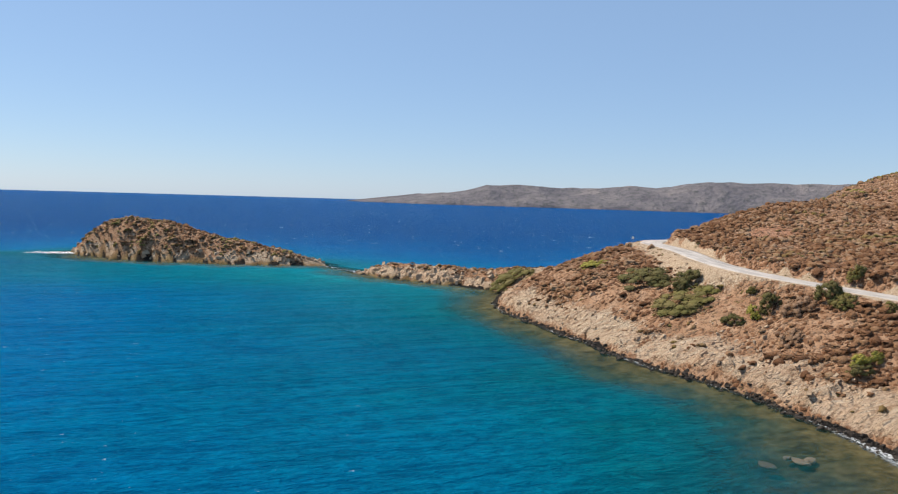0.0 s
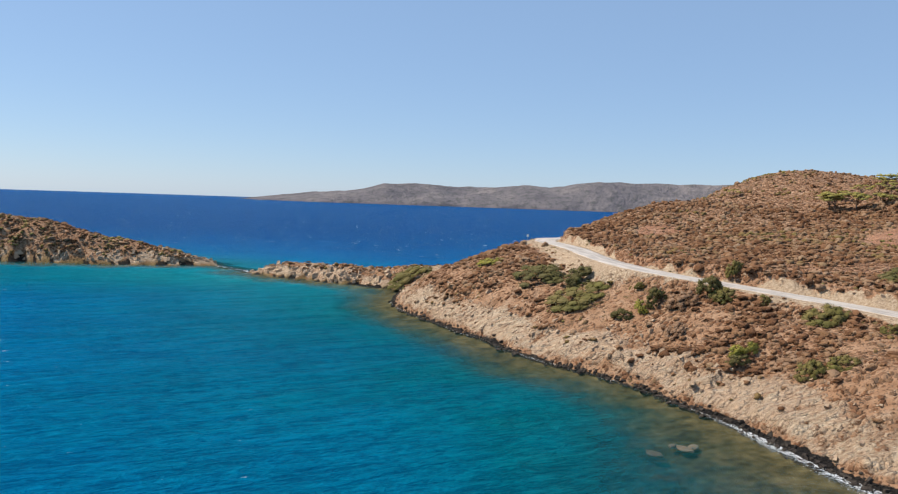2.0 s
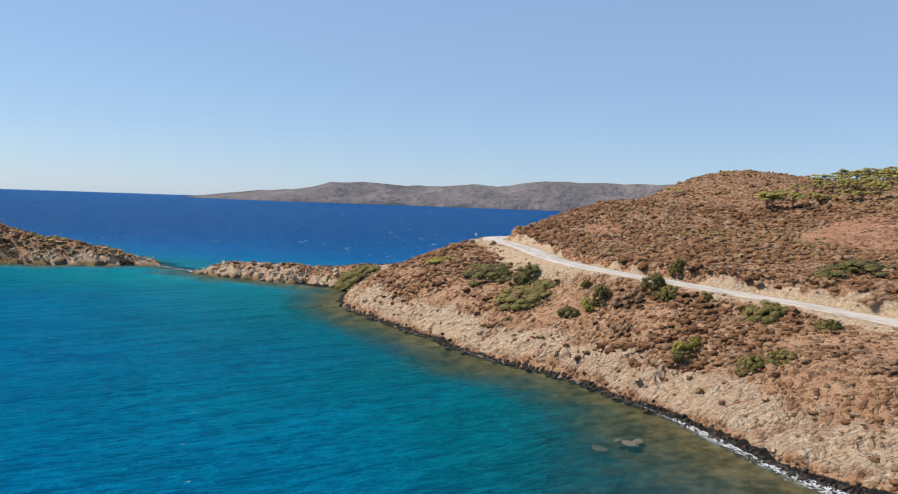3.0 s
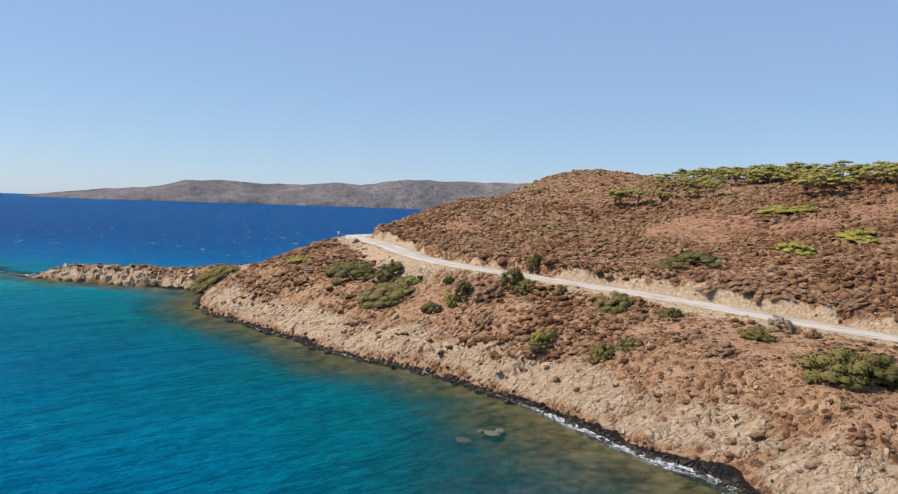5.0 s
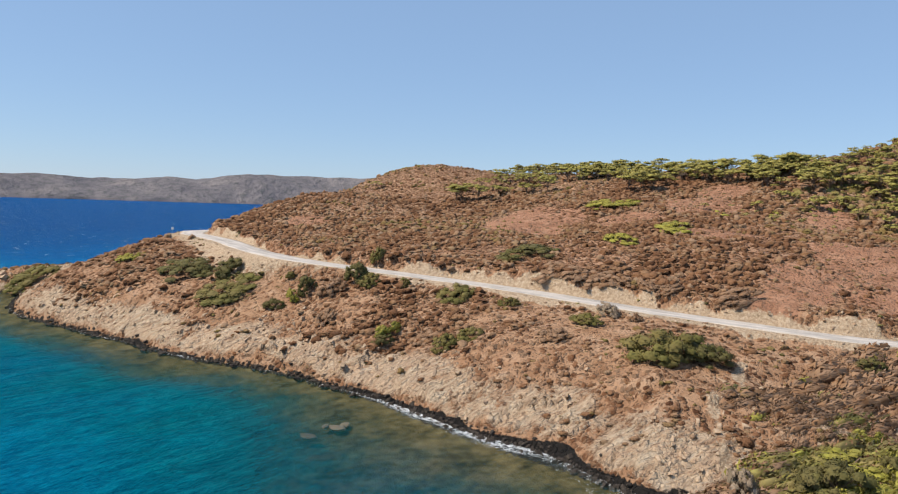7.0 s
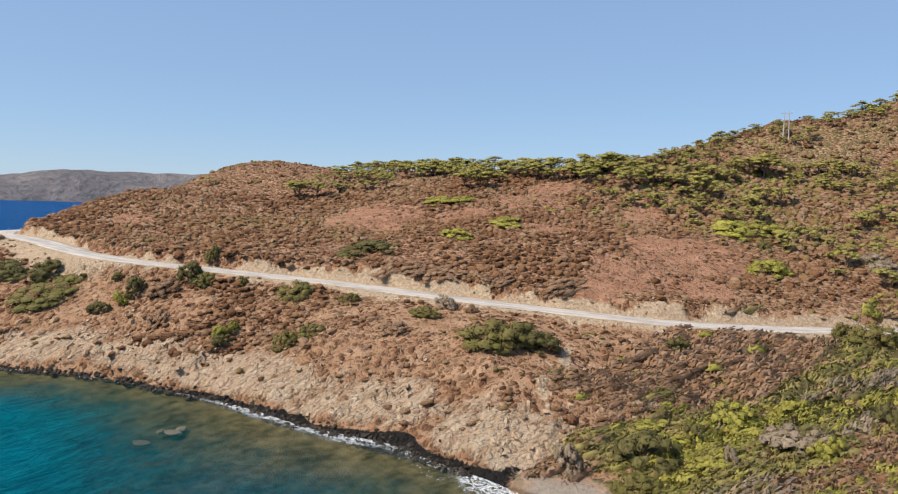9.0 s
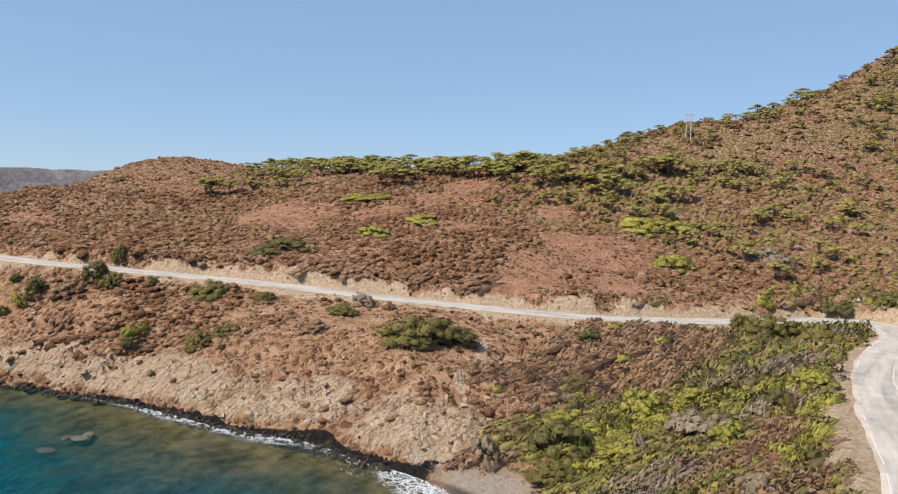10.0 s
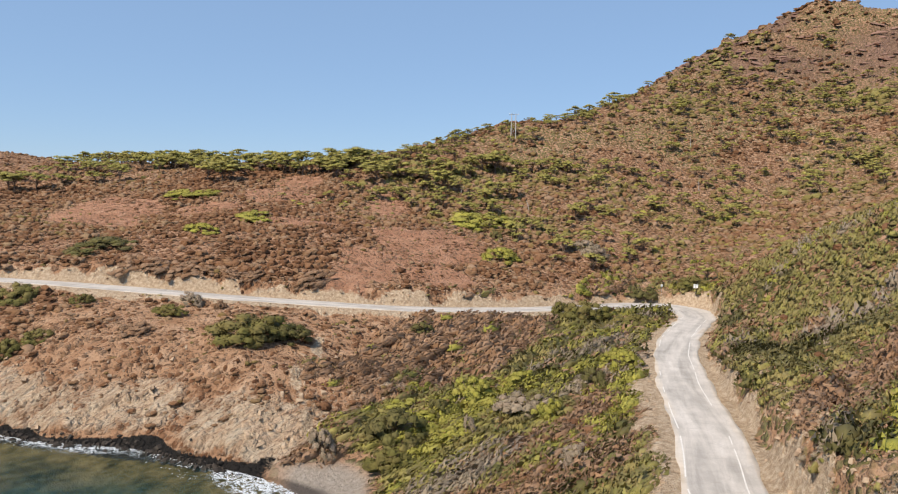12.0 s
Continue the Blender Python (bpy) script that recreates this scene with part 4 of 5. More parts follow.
def build_undergrowth():
    """Wind-swept leafy shrubs of the moist southern slope, in patches by kind."""
    kinds = (("lime_undergrowth", LIME_LEAF, -0.10, "bright yellow-green leafy shrubs on the slope", 111),
             ("olive_undergrowth", OLIVE_LEAF, 0.10, "olive-green leafy shrubs beside the road", 112),
             ("dark_undergrowth", DARK_LEAF, -0.01, "dark evergreen shrubs on the slope", 113),
             ("grey_undergrowth", GREY_TWIG, -0.13, "grey leafless wind-swept twiggy shrubs", 114),
             ("rusty_undergrowth", DRY_LEAF, -0.08, "rust-brown dry shrubs on the slope", 115))

    def brown_belt(x, y):
        return step(100, 108, x) * step(172, 160, x) * step(78, 70, y) * step(40, 46, y)

    def chance(x, y, z, m):
        lush = m["green"] * (0.45 + 0.55 * step(-0.3, 0.0, fbm(x, y, 9, 3, 116)))
        return np.maximum(lush, 0.85 * brown_belt(x, y)) * step(1.8, 3.5, z) * step(5.6, 7.5, m["road"]) * (1 - m["beach"]) * (1 - 0.9 * (m["gravel"] > 0.7)) * (np.hypot(x, y) < 245)
    p, m = spread(25000, 55, 240, -60, 80, chance)
    # patches drawn out along the wind
    u, v = p[:, 0] * 0.966 - p[:, 1] * 0.259, p[:, 0] * 0.259 + p[:, 1] * 0.966
    fields = np.stack([fbm(u * 0.3, v, 7.0, 3, seed) + bias + 0.11 * rng.normal(size=len(p)) for _, _, bias, _, seed in kinds])
    fields[4] += 1.5 * brown_belt(p[:, 0], p[:, 1]) * (m["green"] < 0.5) * (rng.random(len(p)) < 0.93)
    fields[0] += 0.13 * step(10, 20, p[:, 1]) - 0.14 * step(8, -4, p[:, 1])
    fields[4] -= 0.08 * step(2, -6, p[:, 1])
    dry_side = step(10, 2, p[:, 1] - 0.06 * (p[:, 0] - 80))       # above the road the shrubs are duller and more alike
    fields[0] -= 0.16 * dry_side
    fields[1] += 0.12 * dry_side
    fields[2] -= 0.10 * dry_side
    fields[3] -= 0.07 + 0.25 * step(40, 46, p[:, 1])
    which = fields.argmax(0)
    r = 0.55 + 1.75 * rng.random(len(p)) ** 2.2
    s = np.stack([r * (1.3 + 0.7 * rng.random(len(p))), r * (0.7 + 0.3 * rng.random(len(p))), r * (0.75 + 0.5 * rng.random(len(p)))], 1)
    turn = -0.27 + 0.16 * rng.normal(size=len(p))
    p[:, 2] -= 0.15 * r
    far = np.hypot(p[:, 0], p[:, 1])
    for k, (name, material, _, label, seed) in enumerate(kinds):
        for pick, count, size in (((which == k) & (far < 130), 84, 0.19), ((which == k) & (far >= 130), 26, 0.32)):
            if pick.sum():
                stuff(name, scatter_mesh(name, leafy(count, size=size, seed=seed, lean=0.55, core=0.62, comb=1.3 if k == 3 else 0.8), p[pick], s[pick], material, None, 0.07, turn[pick], puff=True), label, "shrubs")


def build_flank_shrubs():
    """Leafy shrubs between the pines of the mountain's foot and up its side."""
    def chance(x, y, z, m):
        foot = step(200, 235, x) * step(350, 310, x) * step(180, 150, y) * (0.25 + 0.75 * step(-0.1, 0.2, fbm(x, y, 16, 3, 171)))
        above = 0.45 * step(310, 340, x) * (1 - m["crag"]) * step(0.0, 0.25, fbm(x, y, 34, 3, 172) + 0.06)
        return np.maximum(foot, above) * step(12, 16, m["road"])
    p, m = spread(9500, 200, 600, -90, 170, chance)
    n = len(p)
    s = shrub_sizes(n, 0.7, 2.5, 0.75)
    field = fbm(p[:, 0], p[:, 1], 22, 3, 173) + 0.2 * rng.normal(size=n)
    p[:, 2] -= 0.15 * s[:, 2]
    for low, high, material, seed, label in ((-9, -0.08, DRY_LEAF, 174, "brown dry shrubs on the mountain flank"), (-0.08, 0.22, OLIVE_LEAF, 175, "olive-green shrubs among the pines on the flank"),
                                             (0.22, 9, LIME_LEAF, 176, "yellow-green shrubs on the mountain flank")):
        pick = (field >= low) & (field < high)
        stuff("flank_shrubs", scatter_mesh("flank_shrubs", leafy(24, size=0.4, seed=seed), p[pick], s[pick], material, None, 0.08, puff=True), label, "shrubs")


def build_verge_tufts():
    """Round tufts that line the edges of the road and stand on its banks."""
    def chance(x, y, z, m):
        return step(5.0, 5.8, m["road"]) * step(10.5, 8, m["road"]) * (m["base"] > 3) * (0.2 + 0.8 * step(-0.15, 0.15, fbm(x, y, 8, 3, 147)))
    p, _ = spread(9000, 50, 215, -20, 290, chance)
    n = len(p)
    s = shrub_sizes(n, 0.22, 0.85, 0.75)
    which = rng.random(n)
    p[:, 2] -= 0.1 * s[:, 2]
    for low, high, material, seed, label in ((0, 0.5, DRY_LEAF, 161, "small brown dry tufts on the road's verge"), (0.5, 0.85, OLIVE_LEAF, 162, "small olive-green tufts on the road's verge"),
                                             (0.85, 1, DARK_LEAF, 163, "small dark-green tufts on the road's verge")):
        pick = (which >= low) & (which < high)
        stuff("verge_tufts", scatter_mesh("verge_tufts", leafy(30, size=0.3, seed=seed), p[pick], s[pick], material, None, 0.08, puff=True), label, "scrub")


# ---- single bushes ----
def bush_meshes(kind, seed):
    g = random.Random(seed)
    material = {"dark": DARK_LEAF, "olive": BUSH_LEAF, "lime": LIME_LEAF, "grey": GREY_TWIG, "dry": DRY_LEAF}[kind]
    clumps, puffs = [], []
    for k in range(44):
        v, f = leafy(96, (1, 1, 0.8), 0.23, seed * 31 + k, 0.74, core=0.68)
        r = g.uniform(0.15, 0.29)
        a, d = g.uniform(0, 2 * math.pi), math.sqrt(g.random()) * 0.86
        at = np.array([d * math.cos(a), d * math.sin(a), (1 - d ** 4) * g.uniform(0.08, 0.7)])
        clumps.append((v * r + at, f))
        puffs.append(unit(unit(v) + 0.7 * unit(at + (0, 0, 0.2))))
    v, f = joined(clumps)
    crown = mesh_from("foliage", v, f, material, True, np.concatenate(puffs), tint=np.repeat([g.random() for _ in range(44)], 96 * 3 + 13))
    sticks = [tube([(0, 0, -0.15), (0.1 * math.cos(a), 0.1 * math.sin(a), 0.2), (0.45 * math.cos(a), 0.45 * math.sin(a), 0.55)], (0.035, 0.025, 0.01), 5)
              for a in (0.4, 1.5, 2.7, 3.9, 5.2)]
    v, f = joined(sticks)
    return crown, mesh_from("stems", v, f, BARK)


BUSH_WORDS = {"dark": ("evergreen_bush", "dense dark-green evergreen bush on the dry slope"),
              "olive": ("olive_green_bush", "spreading olive-green bush on the dry slope"),
              "lime": ("lime_green_bush", "bright yellow-green bush among dry scrub"),
              "grey": ("spiny_bush", "grey-green spiny bush with bare twigs"),
              "dry": ("dry_bush", "dry grey-brown bush above the roadside")}
# kind, place, width, height
BUSHES = [("dark", 60, 228.6, 18.2, 4.2), ("dark", 69, 216.2, 10, 4.4), ("olive", 66.5, 206.3, 16.4, 2.6), ("lime", 50.8, 258.2, 9, 2.4), ("dark", 72.1, 186.3, 6.5, 2.4),
          ("lime", 76.6, 185.1, 5.6, 3.4), ("dark", 80.8, 185.2, 7, 4.4), ("dry", 84.9, 179.4, 8, 3), ("dark", 91.2, 178.2, 6.4, 4.2), ("olive", 92.7, 173.9, 6.2, 2.4)]
BUSHES += [("dry", 79.5, 170, 7.8, 1.8), ("lime", 84.4, 148.3, 7.5, 3.2), ("dark", 81.6, 145.6, 5.4, 1.8), ("olive", 88.8, 131.9, 6, 2.8), ("olive", 93.5, 129.4, 5.4, 2.2),
           ("olive", 104.8, 151.7, 9, 2.5), ("olive", 109.1, 136.6, 5, 2.1), ("olive", 112.9, 114.9, 7.5, 3), ("grey", 121, 117.3, 6.6, 2.7), ("dry", 122.6, 110.5, 3.2, 1.8)]
BUSHES += [("olive", 111.2, 92.6, 14, 5.6), ("dark", 115, 87, 9, 4.2), ("dark", 138.6, 69.6, 5.5, 3), ("olive", 102.8, 188, 7, 3), ("dry", 146.8, 103.9, 13, 2.6),
           ("olive", 79.8, 194.7, 3, 1.6), ("olive", 98.5, 165.8, 2.9, 1.5), ("olive", 28.8, 316.5, 18, 4.5), ("dry", 102.9, 113.4, 7, 1.6), ("lime", 197.5, 191.4, 18, 3.2)]
BUSHES += [("lime", 160.1, 151.1, 14, 2.8), ("lime", 181, 150.3, 16, 2.8), ("dark", 135.2, 161.5, 17, 3), ("lime", 232.9, 96.4, 20, 5), ("lime", 201.3, 76.9, 11, 4),
           ("grey", 225.5, 57.9, 14, 5.5), ("dark", 219.6, 86.1, 6, 3), ("olive", 170, 48.8, 6.5, 3.6), ("olive", 169, 42.4, 11, 5.4), ("olive", 166.6, 31.4, 9, 3.4)]
BUSHES += [("lime", 119.5, 22.3, 5.4, 3.4), ("lime", 128.2, 25.6, 6.2, 3.2), ("dark", 110.3, 25.2, 7, 3.6), ("lime", 112.7, 47, 11.8, 3.4), ("lime", 119.7, 40.4, 6, 2.4),
           ("grey", 102.8, 34.2, 8.8, 3.8), ("dark", 96.1, 51.4, 9.9, 4.6), ("lime", 102.4, 53.4, 9, 2), ("grey", 88.1, 59.4, 6.2, 4), ("olive", 85.9, 46.6, 7.4, 4)]
BUSHES += [("grey", 95.4, 38.9, 2.5, 3.4), ("lime", 99.5, 28.9, 4.6, 3.4), ("grey", 80.1, 19.3, 3.8, 2.4), ("lime", 95.2, 41, 5.1, 2), ("olive", 86.3, 30.7, 4.2, 1.9),
           ("lime", 112.4, 56.6, 6, 2.4), ("dark", 104.4, 48.3, 5.6, 2.8), ("dry", 128, 145, 9, 1.4), ("dry", 130.5, 139, 8, 1.5), ("dry", 133, 133, 9, 1.4), ("dry", 135.5, 127.5, 8, 1.6), ("dry", 138, 122, 8, 1.4), ("dry", 140.5, 116.5, 9, 1.7),
           ("dark", 202.5, 36, 8, 2.6), ("olive", 209, 24, 8, 4), ("dry", 90.2, 140.9, 7, 1.6)]


def build_bushes():
    models = {}
    for kind, (name, label) in BUSH_WORDS.items():
        models[kind] = [bush_meshes(kind, 5 + 7 * k + len(kind)) for k in range(2)]
    for n, (kind, x, y, wide, tall) in enumerate(BUSHES):
        wide, tall = wide * 1.14, tall * 1.05
        name, label = BUSH_WORDS[kind]
        root = tagged(new(name), label, "bush", "bushes on the slopes")
        r = wide * 0.35
        hx, hy = height(x + r, y) - height(x - r, y), height(x, y + r) - height(x, y - r)
        slope = Vector((-hx * 0.85, -hy * 0.85, 2 * r)).normalized()
        middle = (height(x + r, y) + height(x - r, y) + height(x, y + r) + height(x, y - r)) / 4
        turn = slope.to_track_quat("Z", "Y") @ Euler((0, 0, 2.4 * n)).to_quaternion()
        root.matrix_world = Matrix.LocRotScale((x, y, 0.5 * (middle + height(x, y)) - 0.05 * tall), turn, (wide / 2, wide / 2 * (0.8 + 0.3 * math.sin(n)), tall / 0.95))
        crown, stems = models[kind][n % 2]
        part("foliage", crown, root)
        part("stems", stems, root, "thin brown woody stems")


# ---- pines ----
def pine_meshes(seed, least=12, needles=46):
    """A wind-shaped pine, six metres high: bent trunk with limbs, and a broad crown in layers."""
    g = random.Random(seed)
    lean = g.uniform(-0.7, 0.7)
    top = g.uniform(4.2, 5.2)
    trunk = [tube([(0, 0, -0.4), (lean * 0.2, 0.1, 1.2), (lean * 0.6, -0.1, 2.7), (lean, 0.1, top)], (0.2, 0.16, 0.12, 0.05), 6)]
    clumps, tints, puffs = [], [], []
    for k in range(g.randint(least, least + 3)):
        a, d = g.uniform(0, 2 * math.pi), math.sqrt(g.random()) * 3.1
        z = top + 0.5 - 0.10 * d * d + g.uniform(-1.2, 0.3)
        c = np.array([lean + d * math.cos(a), d * math.sin(a), max(z, 1.6)])
        trunk.append(tube([(lean * 0.6, 0, 1.4 + 1.2 * g.random()), (c[0] * 0.6 + lean * 0.3, c[1] * 0.5, c[2] - 0.8), tuple(c)], (0.09, 0.06, 0.02), 3))
        v, f = leafy(needles, (1.3, 1.3, 0.62), 0.32 if needles > 30 else 0.45, seed * 53 + k, 0.7, core=0.66)
        clumps.append((v * g.uniform(0.8, 1.25) + c, f))
        puffs.append(unit(unit(v * (1, 1, 1.6)) + (0, 0, 0.2)))
        tints += [g.random()] * (needles * 3 + 13)
    v, f = joined(clumps)
    puffs = np.concatenate(puffs)
    crown = mesh_from("crown", v, f, PINE, True, puffs, tint=tints)
    v, f = joined(trunk)
    return mesh_from("trunk", v, f, BARK), crown, puffs


def build_pines():
    models = []
    for k in range(5):
        trunk, crown, _ = pine_meshes(11 + k)
        root = tagged(new("pine_tree"), "low wind-shaped pine with a broad green crown", "tree", "pines on the hills")
        part("trunk", trunk, root, "bent brown trunk with bare limbs")
        part("crown", crown, root, "layered light-green needle crown")
        models.append(root)
    g = np.random.default_rng(23)
    spots = [(176, 328, 0.75), (284, 398, 0.7)]
    # groves that stand out singly: place, width, height
    for x, y, wide, tall in ((182.8, 260.7, 18, 9), (205.4, 243, 17.6, 7.5), (198.9, 256.4, 11, 6), (224.7, 201.3, 21, 8), (256.1, 148.1, 14, 10), (297.1, 119.4, 19, 11),
                             (281.6, 128.3, 16, 8), (271.6, 104.5, 12, 9), (262.3, 136.7, 13, 8.5), (263, 121.9, 13, 8.5), (313.1, 77.5, 8, 8), (313.8, 106.6, 14, 7),
                             (295.7, 92, 12, 7.5), (265.1, 169.4, 17, 9), (250.7, 195.7, 16, 9), (249.7, 181.2, 12, 9), (235.2, 248.5, 19, 8.5), (222.8, 281.2, 24, 7.5), (223.5, 150.7, 8, 4.5)):
        many = max(1, round(wide / 6.5))
        for k in range(many):
            o = ((k + 0.5) / many - 0.5) * wide * 0.75
            spots.append((x + o * y / math.hypot(x, y) + g.normal(), y - o * x / math.hypot(x, y) + g.normal(), tall / 6.2 * g.uniform(0.82, 1.0)))
    named = len(spots)
    ridge = resample(PINE_RIDGE + MOUNTAIN[:6], 1.0)
    for k in range(190):
        q = ridge[int(len(ridge) * g.random() ** 1.2)]
        back = g.normal() * 11 - 15
        away = np.array([q[0], q[1]]) / np.hypot(q[0], q[1])
        spots.append((q[0] + away[0] * back + g.normal() * 3, q[1] + away[1] * back + g.normal() * 3, g.uniform(0.75, 1.3) * (0.65 if q[0] > 290 else 1.0)))
    belt = resample([(196, 272), (219, 268), (241, 259), (250, 240), (236, 218), (250, 207), (262, 186), (264, 162), (270, 146), (276, 130)], 1.0)
    for k in range(120):     # the belt below the ridge
        q = belt[g.integers(len(belt))]
        spots.append((q[0] + g.normal() * 6, q[1] + g.normal() * 6, g.uniform(0.6, 1.1)))
    for k in range(420):      # the wooded flank between the ridge and the gully
        spots.append((g.uniform(208, 345), g.uniform(20, 165), g.uniform(0.35, 0.95)))
    for k in range(400):     # thin growth up the mountain
        spots.append((g.uniform(340, 600), g.uniform(-70, 120), g.uniform(0.5, 1.3)))
    pts = np.array(spots)
    z, m = land(pts[:, 0], pts[:, 1])
    thin = fbm(pts[:, 0], pts[:, 1], 26, 3, 131)
    kept = [n for n in range(len(spots)) if n < named or not (thin[n] < (-0.4 if n < named + 310 else -0.12) or m["crag"][n] > 0.6 or m["road"][n] < 14
                                                           or (spots[n][0] < 228 and 85 < spots[n][1] < 140))]
    kept.sort(key=lambda n: math.hypot(spots[n][0], spots[n][1]))
    for k, n in enumerate(kept[:295]):
        x, y, s = spots[n]
        at = Matrix.LocRotScale((x, y, z[n]), Euler((0, 0, 2.1 * n)), (s * (0.9 + 0.4 * g.random()), s * (0.9 + 0.4 * g.random()), s * (0.72 + 0.35 * g.random())))
        root = models[k % 5]
        if k < 5:
            root.matrix_world = at
        else:
            copy_thing(root, at @ Matrix.Diagonal((*[1 / v for v in root.scale], 1)))
    rest = [(spots[n][0], spots[n][1], z[n], spots[n][2]) for n in kept[295:]]
    q = np.array(rest)
    trunk, crown, puffs = pine_meshes(17, 7, 18)
    for name, me, material, label in (("far_pine_crowns", crown, PINE, "scattered light-green pines high on the mountain"), ("far_pine_trunks", trunk, BARK, "thin brown trunks of the far pines")):
        v = np.zeros(len(me.vertices) * 3, np.float32)
        me.vertices.foreach_get("co", v)
        f = np.array([p_.vertices[:] for p_ in me.polygons])
        size = np.stack([q[:, 3] * 1.1, q[:, 3] * 1.1, q[:, 3] * 0.8], 1)
        if name == "far_pine_crowns":
            turns = rng.random(len(q)) * 6.28
        stuff(name, scatter_mesh(name, (v.reshape(-1, 3), f), q[:, :3], size, material, None, 0.0, turns, puff=puffs if name == "far_pine_crowns" else None), label, "trees")


# ---- stones ----
def build_outcrops():
    """Ledges and slabs that stand out of the sea slope, slanting with the layers."""
    def chance(x, y, z, m):
        k = m["cliff"] * step(0.6, 2.0, z) * step(13, 7, z) * step(40, 58, y) * (1 - m["beach"])
        return k * (0.25 + 0.75 * step(-0.1, 0.2, fbm(x, y, 10, 3, 141))) * step(0, 0.5, m["base"])
    p, _ = spread(6500, 20, 125, 55, 290, chance)
    n = len(p)
    r = 0.14 + 0.5 * rng.random(n) ** 3
    p[:, 2] -= 0.3 * r
    s = np.stack([r * (1.3 + 1.2 * rng.random(n)), r * (0.5 + 0.3 * rng.random(n)), r * (0.35 + 0.45 * rng.random(n))], 1)
    stuff("rock_ledges", scatter_mesh("rock_ledges", slab(), p, s, PALE_ROCK, None, 0.2, 0.7 + 0.25 * rng.normal(size=n), 0.4), "pale slanting rock ledges on the sea slope", "rocks")
    def isle(x, y, z, m):
        return step(0.3, 1.0, z) * step(8, 3.5, z) * (m["base"] < 0.5)
    p, _ = spread(9000, -225, 45, 330, 460, isle)
    n = len(p)
    r = 0.3 + 0.9 * rng.random(n) ** 3
    p[:, 2] -= 0.3 * r
    s = np.stack([r * (1.0 + rng.random(n)), r * 0.7, r * (0.6 + 0.6 * rng.random(n))], 1)
    stuff("islet_rocks", scatter_mesh("islet_rocks", slab(), p, s, PALE_ROCK, None, 0.18, 0.5 + 0.5 * rng.normal(size=n), 0.3), "pale broken rock along the foot of the islet", "rocks")
    def crag(x, y, z, m):
        return m["crag"]
    p, _ = spread(4200, 470, 700, -110, 110, crag)
    n = len(p)
    r = 0.4 + 1.4 * rng.random(n) ** 3
    p[:, 2] -= 0.3 * r
    s = np.stack([r * (1.6 + 1.6 * rng.random(n)), r * 1.1, r * (0.2 + 0.25 * rng.random(n))], 1)
    stuff("summit_crags", scatter_mesh("summit_crags", slab(), p, s, RED_ROCK, None, 0.28, 1.75 + 0.35 * rng.normal(size=n), 0.14), "reddish bare crags at the mountain top", "rocks")
    # loose stones beside the road
    def verge(x, y, z, m):
        return step(4.6, 5.6, m["road"]) * step(11, 7.5, m["road"]) * (m["base"] > 3)
    p, _ = spread(20000, 55, 215, -15, 290, verge)
    n = len(p)
    r = 0.06 + 0.26 * rng.random(n) ** 4
    stuff("roadside_stones", scatter_mesh("roadside_stones", slab(), p, np.stack([r * 1.2, r, r * 0.7], 1), PALE_ROCK, None, 0.2, None, 0.3), "loose pale stones on the gravel verge", "stones")


def build_bank_rubble():
    """Broken stone on the cut bank above the near road."""
    def chance(x, y, z, m):
        side = (y < 16 + (x - 130) * 0.06) & (x < 190)
        return step(4.8, 6.0, m["road"]) * step(13, 8, m["road"]) * side * (0.3 + 0.7 * step(-0.1, 0.2, fbm(x, y, 5, 3, 145)))
    p, _ = spread(16000, 50, 195, -20, 25, chance)
    n = len(p)
    r = 0.05 + 0.2 * rng.random(n) ** 4
    s = np.stack([r * (1 + 0.6 * rng.random(n)), r, r * (0.6 + 0.5 * rng.random(n))], 1)
    stuff("bank_rubble", scatter_mesh("bank_rubble", slab(), p, s, PALE_ROCK, None, 0.25, None, 0.5), "pale broken stone on the cut bank above the road", "stones")


def waterline():
    """Where the ground meets the sea, with the way out to sea, every 0.75 m along the shore."""
    line = resample(COAST[7:30], 0.75)
    way = np.gradient(line, axis=0)
    way /= np.hypot(way[:, 0], way[:, 1])[:, None]
    out = np.stack([way[:, 1], -way[:, 0]], 1)
    steps = np.arange(-7, 7, 0.25)
    x, y = line[:, :1] + out[:, :1] * steps, line[:, 1:] + out[:, 1:] * steps
    z, _ = land(x, y)
    k = np.argmax(z < 0, 1)
    at = line + out * steps[k][:, None]
    return at, out


def rock_mesh(seed):
    g = random.Random(seed)
    bm = bmesh.new()
    bmesh.ops.create_icosphere(bm, subdivisions=2, radius=1.0)
    for v in bm.verts:
        k = 1 + 0.32 * noise.noise(v.co * 1.4 + Vector((seed * 3.1, 0, 0))) + 0.14 * noise.noise(v.co * 3.5 + Vector((0, seed, 0)))
        v.co = Vector((v.co.x * 1.25, v.co.y, v.co.z * 0.7)) * k
    me = bpy.data.meshes.new("boulder")
    bm.to_mesh(me)
    bm.free()
    return me


